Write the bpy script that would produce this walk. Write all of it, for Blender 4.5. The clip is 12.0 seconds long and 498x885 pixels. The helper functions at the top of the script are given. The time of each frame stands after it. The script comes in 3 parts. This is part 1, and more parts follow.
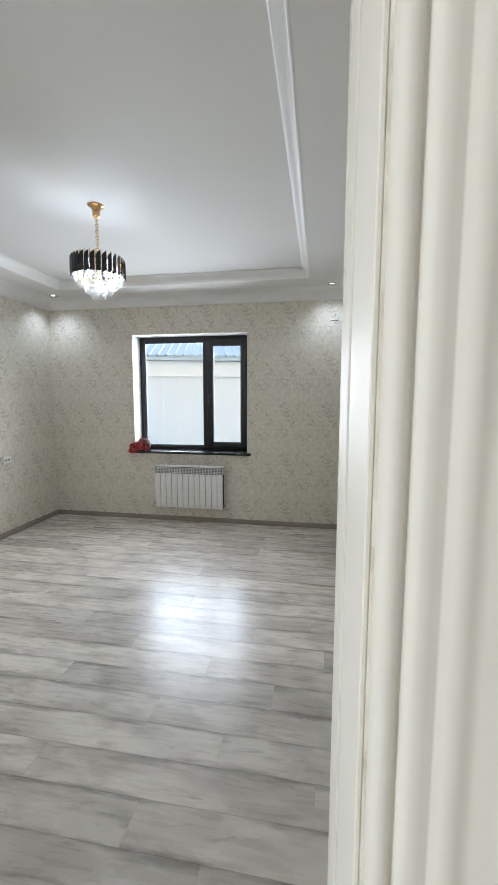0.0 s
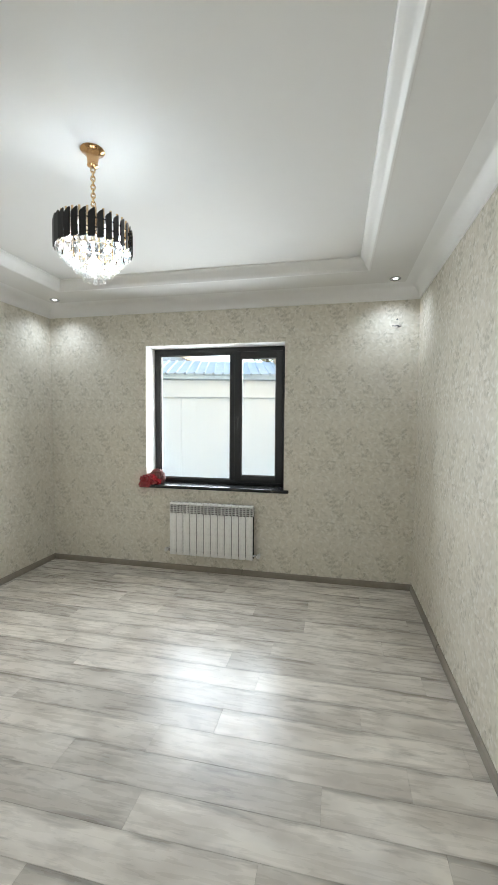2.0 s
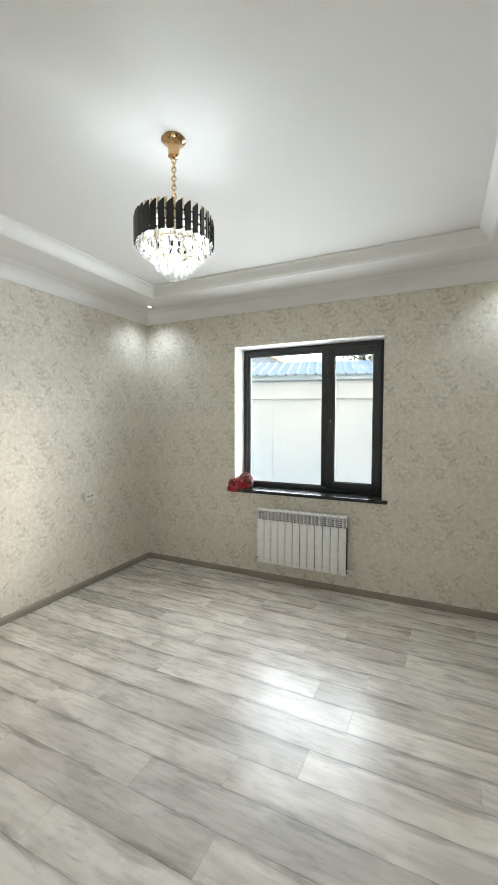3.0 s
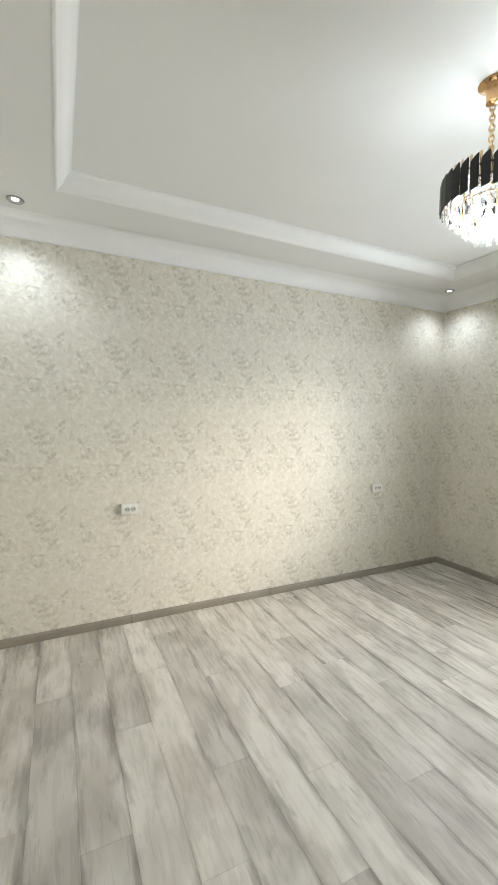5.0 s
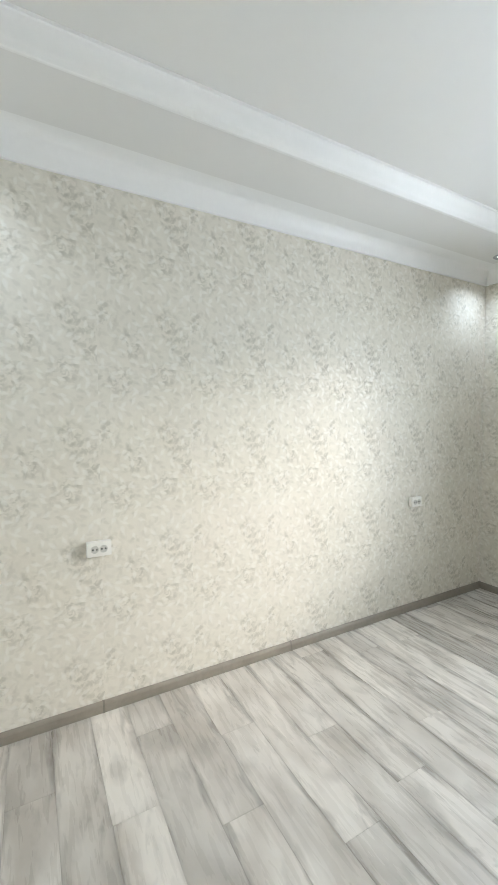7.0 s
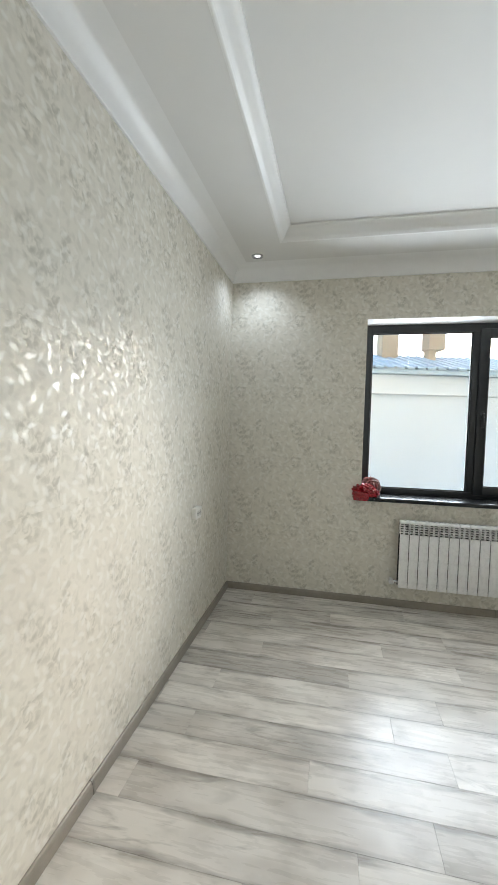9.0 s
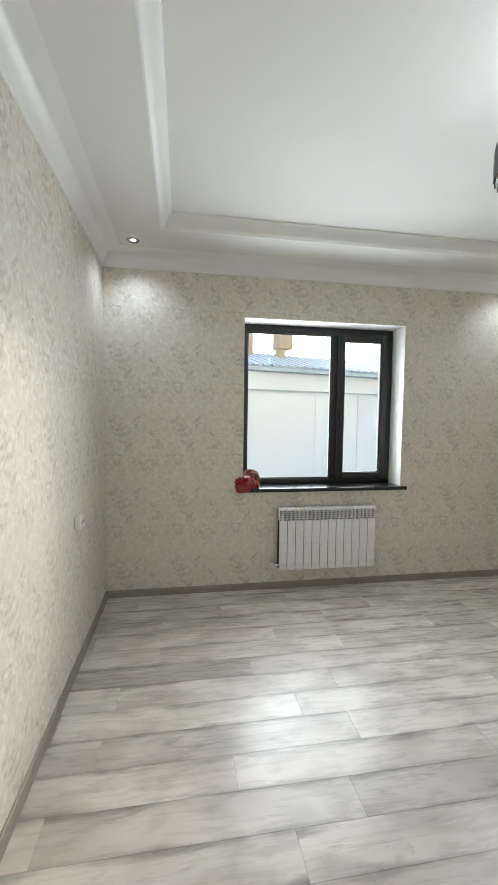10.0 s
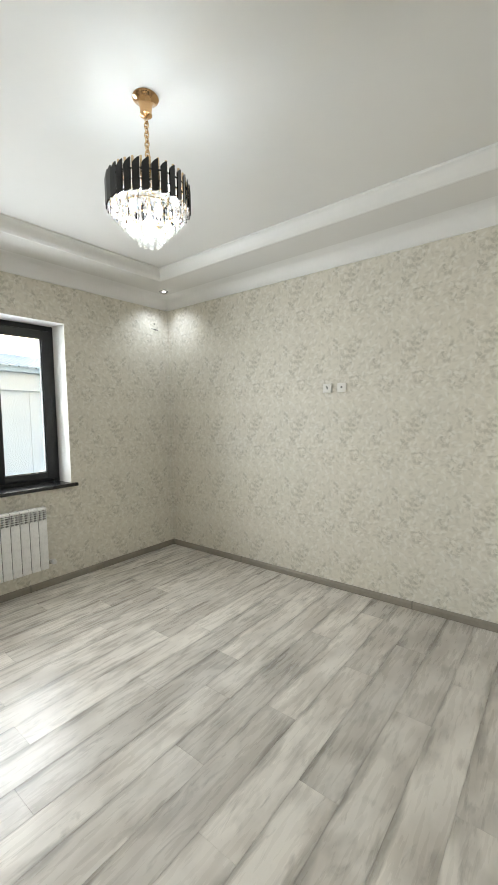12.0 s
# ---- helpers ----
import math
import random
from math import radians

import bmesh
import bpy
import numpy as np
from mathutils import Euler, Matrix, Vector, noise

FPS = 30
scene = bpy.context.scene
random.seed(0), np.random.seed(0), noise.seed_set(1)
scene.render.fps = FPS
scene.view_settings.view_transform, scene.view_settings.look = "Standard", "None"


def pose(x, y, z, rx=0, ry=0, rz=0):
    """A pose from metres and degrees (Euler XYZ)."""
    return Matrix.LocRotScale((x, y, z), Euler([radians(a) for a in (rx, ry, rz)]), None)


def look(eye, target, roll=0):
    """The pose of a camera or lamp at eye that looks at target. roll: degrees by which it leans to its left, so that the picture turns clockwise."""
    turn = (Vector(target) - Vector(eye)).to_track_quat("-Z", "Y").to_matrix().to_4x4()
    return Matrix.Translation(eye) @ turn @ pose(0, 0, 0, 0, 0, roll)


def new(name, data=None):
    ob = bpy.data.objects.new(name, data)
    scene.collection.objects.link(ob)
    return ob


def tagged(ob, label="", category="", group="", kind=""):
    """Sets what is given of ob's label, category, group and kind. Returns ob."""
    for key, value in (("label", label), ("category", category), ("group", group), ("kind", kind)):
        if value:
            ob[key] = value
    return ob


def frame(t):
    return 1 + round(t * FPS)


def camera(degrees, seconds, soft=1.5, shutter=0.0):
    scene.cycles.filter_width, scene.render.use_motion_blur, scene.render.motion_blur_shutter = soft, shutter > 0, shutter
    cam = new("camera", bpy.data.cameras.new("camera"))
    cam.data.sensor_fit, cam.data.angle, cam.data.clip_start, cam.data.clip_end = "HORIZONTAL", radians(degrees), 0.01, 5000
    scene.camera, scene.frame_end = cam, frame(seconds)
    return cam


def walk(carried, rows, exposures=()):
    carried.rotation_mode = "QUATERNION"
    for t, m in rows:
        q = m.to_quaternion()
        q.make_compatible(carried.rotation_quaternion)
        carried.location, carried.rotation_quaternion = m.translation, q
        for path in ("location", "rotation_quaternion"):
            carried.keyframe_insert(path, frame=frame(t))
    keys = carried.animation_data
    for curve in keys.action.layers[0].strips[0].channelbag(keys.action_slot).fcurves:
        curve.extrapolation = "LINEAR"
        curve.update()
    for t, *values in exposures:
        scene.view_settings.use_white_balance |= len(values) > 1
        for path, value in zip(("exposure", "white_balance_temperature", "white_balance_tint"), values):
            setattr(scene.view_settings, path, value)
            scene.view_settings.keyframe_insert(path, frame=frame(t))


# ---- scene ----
cam = camera(63.5, 12.0)
PATH = [
    (0, (3.721, 0.031, 1.684), (3.379, 1.989, 1.463), 0.1),
    (0.5, (3.575, 0.19, 1.692), (3.223, 2.149, 1.505), 0.4),
    (1, (3.467, 0.434, 1.68), (3.118, 2.398, 1.534), 0.5),
    (1.5, (3.409, 0.748, 1.715), (3.052, 2.712, 1.591), 0.5),
    (2, (3.33, 0.986, 1.699), (2.906, 2.937, 1.587), 0.4),
    (2.5, (3.287, 1.17, 1.704), (2.673, 3.072, 1.600), 0.0),
    (2.7, (3.287, 1.202, 1.706), (2.583, 3.072, 1.603), 0.0),
    (4.3, (3.325, 1.298, 1.652), (1.741, 2.512, 1.551), 0.3),
    (4.5, (3.313, 1.277, 1.643), (1.65, 2.383, 1.546), 0.4),
    (5, (3.262, 1.215, 1.630), (1.455, 2.069, 1.522), 0.5),
    (5.5, (3.156, 1.22, 1.598), (1.269, 1.876, 1.496), 0.2),
    (6, (2.903, 1.2, 1.603), (1.0, 1.806, 1.497), 0.2),
    (6.5, (2.616, 1.271, 1.588), (0.753, 1.99, 1.474), 0.1),
    (7, (2.31, 1.40, 1.605), (0.555, 2.355, 1.509), -0.3),
    (7.2, (2.155, 1.42, 1.615), (0.475, 2.495, 1.499), 0.0),
    (8.8, (1.056, 1.515, 1.598), (0.482, 3.427, 1.495), 1.6),
    (9, (0.970, 1.509, 1.606), (0.557, 3.462, 1.499), 1.4),
    (9.5, (0.785, 1.564, 1.6), (0.757, 3.56, 1.479), 1.0),
    (10, (0.667, 1.553, 1.622), (0.994, 3.522, 1.495), 0.7),
    (10.5, (0.565, 1.471, 1.63), (1.235, 3.347, 1.498), 0.1),
    (11, (0.527, 1.413, 1.619), (1.525, 3.141, 1.492), -0.5),
    (11.5, (0.585, 1.364, 1.594), (1.882, 2.881, 1.471), -0.9),
    (12, (0.778, 1.342, 1.603), (2.343, 2.58, 1.466), -1.0),
]
EXPOSURES = [(0, 2.90, 6150, 13), (0.5, 3.1, 6350, 10), (1.0, 3.08, 6400, 10), (2.5, 3.05, 6500, 10), (4.4, 3.17, 6550, 10), (5.5, 3.32, 6500, 10),
             (7.0, 3.38, 6100, 10), (8.9, 3.0, 6250, 10), (10.0, 2.95, 6450, 10), (11.3, 3.02, 6550, 10), (12.0, 3.15, 6650, 10)]
walk(cam, [(t, look(eye, target, roll)) for t, eye, target, roll in PATH], EXPOSURES)


# ---- world and light ----
SUN_AZ, SUN_EL = 36.0, 17.0          # degrees: from +y towards +x, above the horizon
world = bpy.data.worlds.new("sky")
scene.world = world
world.use_nodes = True
wn = world.node_tree
sky = wn.nodes.new("ShaderNodeTexSky")
sky.sky_type = "NISHITA"
sky.sun_disc = False
sky.sun_elevation = radians(SUN_EL)
sky.sun_rotation = radians(SUN_AZ)
sky.air_density, sky.dust_density, sky.ozone_density = 1.0, 1.2, 1.0
wn.links.new(sky.outputs[0], wn.nodes["Background"].inputs[0])
wn.nodes["Background"].inputs[1].default_value = 0.10


def lamp(name, kind, energy, colour, place, aim=None, size=0.05, spot=None):
    data = bpy.data.lights.new(name, kind)
    data.energy, data.color = energy, colour
    if kind == "SUN":
        data.angle = size
    else:
        data.shadow_soft_size = size
    if spot:
        data.spot_size, data.spot_blend = radians(spot[0]), spot[1]
    ob = new(name, data)
    ob.matrix_world = look(place, aim) if aim else Matrix.Translation(place)
    return ob


_a, _e = radians(SUN_AZ), radians(SUN_EL)
_s = Vector((math.sin(_a) * math.cos(_e), math.cos(_a) * math.cos(_e), math.sin(_e)))
lamp("sun", "SUN", 0.36, (1.0, 0.94, 0.85), _s * 60, (0, 0, 0), radians(22))

# room: west wall x = 0, east wall x = W, south wall y = S, window wall y = L
W, L, S = 4.095, 5.2, 0.69
CORN, SOFFIT, TOP = 2.875, 3.0, 3.097
WIN = (1.221, 2.792, 0.925, 2.515)   # opening: x0, x1, z0, z1
WALL_OUT = 5.56
DOOR = (2.90, 3.753, 2.46)           # opening: x0, x1, height
HALL_Y = 0.27
CH = Vector((2.06, 2.94, 0))         # chandelier axis
SPOTS = [(0.282, 4.922), (3.83, 4.94), (0.285, 0.99)]

for i in range(3):
    a = radians(30 + 120 * i)
    lamp("chandelier_bulb_light", "POINT", 0.20, (0.70, 0.85, 1.0), (CH.x + 0.09 * math.cos(a), CH.y + 0.09 * math.sin(a), 2.62), size=0.014)
for sx, sy in SPOTS:
    lamp("downlight_light", "SPOT", 2.0, (0.80, 0.90, 1.0), (sx, sy, 2.985), (sx, sy, 0), 0.03, (128, 0.9))


def sky_panel(name, energy, size, place, aim, colour, spread=180):
    """An area lamp in place of daylight, in an opening or just outside its head."""
    ob = lamp(name, "AREA", energy, colour, place, aim)
    ob.data.shape, ob.data.size, ob.data.size_y = "RECTANGLE", *size
    ob.data.spread = radians(spread)
    return ob


sky_panel("window_light", 7.2, (1.42, 1.44), (2.005, 5.535, 1.735), (2.005, 3.0, 1.735), (0.87, 0.95, 1.0), 138)
sky_panel("window_sky_light", 4.0, (1.9, 0.9), (2.0, 5.98, 3.02), (1.95, 3.4, 0.9), (1.0, 0.96, 0.88))
# Added fill lamp at an unseen hall opening, to brighten the door casing.
sky_panel("hall_fill_light", 4.0, (1.2, 1.9), (1.80, -0.85, 1.65), (3.6, -0.35, 1.55), (1.0, 0.965, 0.90))


# ---- materials ----
class Nodes:
    """A short way to write a node material."""

    def __init__(self, name):
        self.m = bpy.data.materials.new(name)
        self.m.use_nodes = True
        self.t = self.m.node_tree
        self.bsdf = self.t.nodes["Principled BSDF"]
        self.out = self.t.nodes["Material Output"]
        self.pos = self.t.nodes.new("ShaderNodeTexCoord").outputs["Object"]

    def put(self, socket, value):
        if isinstance(value, bpy.types.NodeSocket):
            self.t.links.new(value, socket)
        elif isinstance(value, tuple) and len(value) == 3 and socket.type == "RGBA":
            socket.default_value = (*value, 1)
        else:
            socket.default_value = value

    def set(self, **values):
        for key, value in values.items():
            self.put(self.bsdf.inputs[key.replace("_", " ")], value)
        return self

    def node(self, kind, outputs=0, props=(), **inputs):
        n = self.t.nodes.new("ShaderNode" + kind)
        for k, v in props:
            setattr(n, k, v)
        for k, v in inputs.items():
            self.put(n.inputs[int(k[1:])] if k[0] == "i" and k[1:].isdigit() else n.inputs[k.replace("_", " ")], v)
        return n.outputs[outputs]

    def mapped(self, scale, shift=None, base=None):
        v = base if base is not None else self.pos
        if shift is not None:
            v = self.node("VectorMath", 0, (("operation", "ADD"),), i0=v, i1=shift)
        return self.node("VectorMath", 0, (("operation", "MULTIPLY"),), i0=v, i1=scale)

    def noise(self, scale, detail=3, rough=0.5, vector=None, distortion=0.0):
        return self.node("TexNoise", 0, (), Vector=vector or self.pos, Scale=scale, Detail=detail, Roughness=rough, Distortion=distortion)

    def voronoi(self, scale, vector=None, output="Distance"):
        n = self.t.nodes.new("ShaderNodeTexVoronoi")
        self.put(n.inputs["Vector"], vector or self.pos)
        self.put(n.inputs["Scale"], scale)
        return n.outputs["Distance"], n.outputs["Color"]

    def step(self, value, lo, hi, a=0.0, b=1.0):
        return self.node("MapRange", 0, (), i0=value, i1=lo, i2=hi, i3=a, i4=b)

    def math(self, op, a, b=0.0):
        return self.node("Math", 0, (("operation", op),), i0=a, i1=b)

    def mix(self, fac, a, b):
        n = self.t.nodes.new("ShaderNodeMix")
        n.data_type = "RGBA"
        self.put(n.inputs[0], fac), self.put(n.inputs[6], a), self.put(n.inputs[7], b)
        return n.outputs[2]

    def bump(self, height, strength=0.2, distance=0.001):
        self.put(self.bsdf.inputs["Normal"], self.node("Bump", 0, (), Strength=strength, Distance=distance, Height=height))
        return self


def plain(name, colour, rough=0.5, metal=0.0, vary=0.05, scale=30.0, bump=0.1, coat=0.0, spec=0.5):
    n = Nodes(name)
    big, fine = n.noise(scale * 0.1, 2), n.noise(scale, 4)
    f = n.math("ADD", n.math("MULTIPLY", big, 0.6), n.math("MULTIPLY", fine, 0.4))
    dark = tuple(c * (1 - vary) for c in colour)
    light = tuple(min(1, c * (1 + vary)) for c in colour)
    n.set(Base_Color=n.mix(n.step(f, 0.3, 0.7), dark, light), Roughness=n.step(fine, 0.3, 0.7, rough * 0.9, min(1, rough * 1.1)), Metallic=metal)
    n.bsdf.inputs["Coat Weight"].default_value = coat
    n.bsdf.inputs["Specular IOR Level"].default_value = spec
    return n.bump(fine, bump).m


def wallpaper():
    """Beige paper with scattered leaf flecks, some of them pearly."""
    n = Nodes("wallpaper")
    xyz = n.node("SeparateXYZ", 0, (), i0=n.pos).node
    wrap = lambda v, size: n.math("MULTIPLY", n.math("FRACT", n.math("DIVIDE", v, size)), size)
    uv = n.node("CombineXYZ", 0, (), X=n.math("ADD", xyz.outputs[0], xyz.outputs[1]), Y=xyz.outputs[2])
    tile = n.node("CombineXYZ", 0, (), X=wrap(n.math("ADD", n.math("ADD", xyz.outputs[0], xyz.outputs[1]), 20.0), 0.53), Y=wrap(xyz.outputs[2], 0.64))
    wob = n.node("TexNoise", 1, (), Vector=tile, Scale=30.0, Detail=3.0)
    uvw = n.node("VectorMath", 0, (("operation", "ADD"),), i0=tile, i1=n.node("VectorMath", 0, (("operation", "SCALE"),), i0=wob, Scale=0.022))

    def leaves(scale, shift, la, lb, keep):
        """A mask of leaf shapes, one to a cell, turned at random; keep: the share of cells that carry one."""
        p = n.node("VectorMath", 0, (("operation", "ADD"),), i0=uvw, i1=shift)
        v = n.t.nodes.new("ShaderNodeTexVoronoi")
        v.voronoi_dimensions = "2D"
        n.put(v.inputs["Vector"], p), n.put(v.inputs["Scale"], scale)
        d = n.node("SeparateXYZ", 0, (), i0=n.node("VectorMath", 0, (("operation", "SUBTRACT"),), i0=p, i1=v.outputs["Position"])).node
        rnd = n.node("SeparateColor", 0, (), Color=v.outputs["Color"]).node
        ang = n.math("MULTIPLY", rnd.outputs[0], 6.283)
        co, si = n.math("COSINE", ang), n.math("SINE", ang)
        a = n.math("ADD", n.math("MULTIPLY", d.outputs[0], co), n.math("MULTIPLY", d.outputs[1], si))
        b = n.math("SUBTRACT", n.math("MULTIPLY", d.outputs[1], co), n.math("MULTIPLY", d.outputs[0], si))
        r = n.math("ADD", n.math("POWER", n.math("ABSOLUTE", n.math("DIVIDE", a, la)), 1.5), n.math("POWER", n.math("ABSOLUTE", n.math("DIVIDE", b, lb)), 1.5))
        return n.math("MULTIPLY", n.step(r, 1.45, 0.40), n.step(rnd.outputs[1], keep + 0.03, keep - 0.03))

    v = n.t.nodes.new("ShaderNodeTexVoronoi")
    v.voronoi_dimensions = "2D"
    n.put(v.inputs["Vector"], uvw), n.put(v.inputs["Scale"], 4.0), n.put(v.inputs["Randomness"], 0.9)
    cluster = n.step(v.outputs["Distance"], 0.42, 0.16)
    spray = n.math("MULTIPLY", cluster, n.step(n.noise(34, 2, 0.5, uvw, 0.8), 0.45, 0.66))
    dark = n.math("MULTIPLY", n.math("MAXIMUM", leaves(13, (3.1, 1.7, 0), 0.023, 0.010, 0.8), leaves(16, (8.3, 5.2, 0), 0.019, 0.009, 0.7)), n.step(cluster, 0.0, 1.0, 0.25, 0.9))
    mid = n.math("MAXIMUM", leaves(12, (1.2, 7.7, 0), 0.025, 0.011, 0.75), leaves(17, (5.9, 2.3, 0), 0.018, 0.009, 0.7))
    pale = n.math("MAXIMUM", leaves(12, (9.4, 4.1, 0), 0.025, 0.011, 0.8), leaves(15, (2.6, 8.8, 0), 0.021, 0.010, 0.75))
    base = n.mix(n.step(n.noise(4.0, 4, 0.6, uv), 0.3, 0.7), (0.730, 0.688, 0.600), (0.775, 0.735, 0.648))
    base = n.mix(n.math("MULTIPLY", n.step(n.noise(26, 3, 0.6, uv), 0.42, 0.66), 0.26), base, (0.62, 0.585, 0.505))
    base = n.mix(n.math("MULTIPLY", mid, 0.42), base, (0.58, 0.545, 0.465))
    base = n.mix(n.math("MULTIPLY", spray, 0.66), base, (0.47, 0.44, 0.365))
    base = n.mix(n.math("MULTIPLY", dark, 0.58), base, (0.43, 0.40, 0.33))
    base = n.mix(n.math("MULTIPLY", pale, 0.50), base, (0.845, 0.82, 0.75))
    foil = n.math("MULTIPLY", pale, n.step(n.noise(11, 2, 0.5, uv), 0.30, 0.52))
    n.set(Base_Color=base, Roughness=n.step(foil, 0.0, 1.0, 0.60, 0.30), Specular_IOR_Level=n.step(foil, 0.0, 1.0, 0.30, 1.0))
    return n.bump(n.math("ADD", n.math("MULTIPLY", n.noise(150, 3), 0.5), n.math("MULTIPLY", n.noise(45, 2, 0.5, uvw), 1.0)), 0.25, 0.0006).m


def laminate():
    """Whitewashed oak print: pale bands, grey smudges along the grain, darker printed edges."""
    n = Nodes("whitewashed_laminate")
    rnd = n.node("ObjectInfo", 5)
    shift = n.node("CombineXYZ", 0, (), X=n.math("MULTIPLY", rnd, 37.0), Y=n.math("MULTIPLY", rnd, 91.0), Z=n.math("MULTIPLY", rnd, 13.0))
    at = n.node("VectorMath", 0, (("operation", "ADD"),), i0=n.pos, i1=shift)
    grain = n.noise(1.0, 3, 0.5, n.mapped((5.0, 45, 45), None, at), 0.0)
    broad = n.noise(1.0, 2.0, 0.45, n.mapped((2.6, 6.0, 6.0), None, at), 0.25)
    smudge = n.noise(1.0, 3.0, 0.55, n.mapped((4.6, 10, 10), (3, 5, 7), at), 0.35)
    flake = n.noise(1.0, 4, 0.6, n.mapped((16, 26, 26), (1, 9, 3), at), 0.5)
    edge = n.step(n.math("ADD", n.math("MAXIMUM", n.node("SeparateXYZ", 1, (), i0=n.pos), n.math("MULTIPLY", n.node("SeparateXYZ", 1, (), i0=n.pos), -0.86)), n.math("MULTIPLY", n.math("SUBTRACT", n.noise(1.0, 3, 0.55, n.mapped((2.4, 13, 13), (11, 2, 5), at), 0.4), 0.5), 0.16)), 0.068, 0.106)
    knot = n.noise(1.0, 4, 0.62, n.mapped((3.2, 15, 15), (6, 4, 2), at), 0.8)
    c = n.mix(n.step(broad, 0.36, 0.60), (0.54, 0.494, 0.438), (0.73, 0.684, 0.620))
    c = n.mix(n.math("MULTIPLY", n.step(grain, 0.45, 0.75), 0.05), c, (0.33, 0.305, 0.28))
    c = n.mix(n.math("MULTIPLY", n.step(smudge, 0.52, 0.72), 0.48), c, (0.37, 0.340, 0.302))
    c = n.mix(n.math("MULTIPLY", n.step(knot, 0.60, 0.72), 0.55), c, (0.31, 0.280, 0.245))
    c = n.mix(n.math("MULTIPLY", edge, 0.74), c, (0.255, 0.228, 0.195))
    c = n.mix(n.math("MULTIPLY", n.math("MULTIPLY", n.step(flake, 0.57, 0.64), n.step(smudge, 0.52, 0.64)), 0.10), c, (0.26, 0.24, 0.22))
    c = n.mix(n.math("MULTIPLY", n.step(flake, 0.44, 0.34), 0.10), c, (0.74, 0.72, 0.69))
    tone = n.math("ADD", 0.80, n.math("MULTIPLY", rnd, 0.26))
    c = n.node("VectorMath", 0, (("operation", "SCALE"),), i0=c, Scale=tone)
    n.set(Base_Color=c, Roughness=n.step(grain, 0.3, 0.7, 0.25, 0.31))
    n.bsdf.inputs["Specular IOR Level"].default_value = 0.54
    return n.bump(grain, 0.02, 0.0004).m


def glass(name, tint=(1, 1, 1), gloss=0.10):
    n = Nodes(name)
    clear = n.node("BsdfTransparent", 0, (), Color=tint)
    shine = n.node("BsdfGlossy", 0, (), Color=(1, 1, 1), Roughness=0.01)
    fres = n.node("Fresnel", 0, (), IOR=1.45)
    mixed = n.node("MixShader", 0, (), i0=n.math("MULTIPLY", fres, gloss), i1=clear, i2=shine)
    n.put(n.out.inputs[0], mixed)
    return n.m


def crystal():
    n = Nodes("crystal")
    body = n.node("BsdfTransparent", 0, (), Color=(0.97, 0.98, 0.985))
    milk = n.node("BsdfTranslucent", 0, (), Color=(0.92, 0.95, 1.0))
    shine = n.node("BsdfGlossy", 0, (), Color=(1, 1, 1), Roughness=0.04)
    fres = n.node("LayerWeight", 1, (), Blend=0.45)
    a = n.node("MixShader", 0, (), i0=0.03, i1=body, i2=milk)
    n.put(n.out.inputs[0], n.node("MixShader", 0, (), i0=n.math("MINIMUM", n.math("ADD", n.math("MULTIPLY", fres, 0.55), 0.08), 1.0), i1=a, i2=shine))
    return n.m


def glow(name, colour, strength):
    n = Nodes(name)
    n.set(Base_Color=colour, Emission_Color=colour, Emission_Strength=strength)
    return n.m


M_PAPER = wallpaper()
M_FLOOR = laminate()
M_CEIL = plain("ceiling_paint", (0.775, 0.765, 0.745), 0.80, vary=0.012, scale=14, bump=0.04, spec=0.15)
M_CORN = plain("cornice_paint", (0.85, 0.845, 0.83), 0.40, vary=0.02, scale=40, bump=0.15)
M_REVEAL = plain("reveal_plaster", (0.80, 0.80, 0.79), 0.7, vary=0.05, scale=45, bump=0.6)
M_BASE = plain("baseboard_oak_grey", (0.27, 0.238, 0.195), 0.42, vary=0.18, scale=28, bump=0.2)
M_JOINT = plain("baseboard_joint_plastic", (0.20, 0.175, 0.145), 0.4, vary=0.08)
M_FRAME = plain("anthracite_window_profile", (0.020, 0.022, 0.024), 0.38, vary=0.15, scale=60, bump=0.1)
M_GASKET = plain("black_gasket", (0.010, 0.010, 0.010), 0.6)
M_SILL = plain("black_sill_laminate", (0.014, 0.015, 0.017), 0.20, vary=0.2, scale=40, bump=0.05)
M_HANDLE = plain("black_handle_metal", (0.05, 0.05, 0.052), 0.3, 0.5)
M_PANE = glass("window_glass", (0.97, 0.985, 0.98), 0.9)
M_RAD = plain("radiator_white_enamel", (0.87, 0.87, 0.86), 0.28, vary=0.02, bump=0.05, coat=0.2)
M_RADSHADE = plain("radiator_gap_shade", (0.030, 0.031, 0.033), 0.5, vary=0.1)
M_VALVE = plain("valve_white_plastic", (0.78, 0.77, 0.75), 0.35, vary=0.03)
M_CHROME = plain("chrome", (0.70, 0.70, 0.70), 0.15, 1.0, vary=0.04)
M_TRIM = plain("brushed_nickel_trim", (0.42, 0.42, 0.42), 0.32, 1.0, vary=0.05)
M_BRASS = plain("polished_brass", (0.62, 0.38, 0.19), 0.12, 1.0, vary=0.05)
M_GOLD = plain("pale_gold_metal", (0.80, 0.60, 0.36), 0.22, 1.0, vary=0.06)
M_BLACK = plain("black_lacquer", (0.008, 0.008, 0.009), 0.16, vary=0.1, coat=0.3)
M_CRYSTAL = crystal()
M_BULB = glow("lit_bulb", (0.93, 0.97, 1.0), 0.9)
M_LENS = glow("lit_downlight_lens", (0.95, 0.98, 1.0), 1.8)
M_SOCKET = plain("socket_ivory_plastic", (0.84, 0.82, 0.77), 0.32, vary=0.02, bump=0.03)
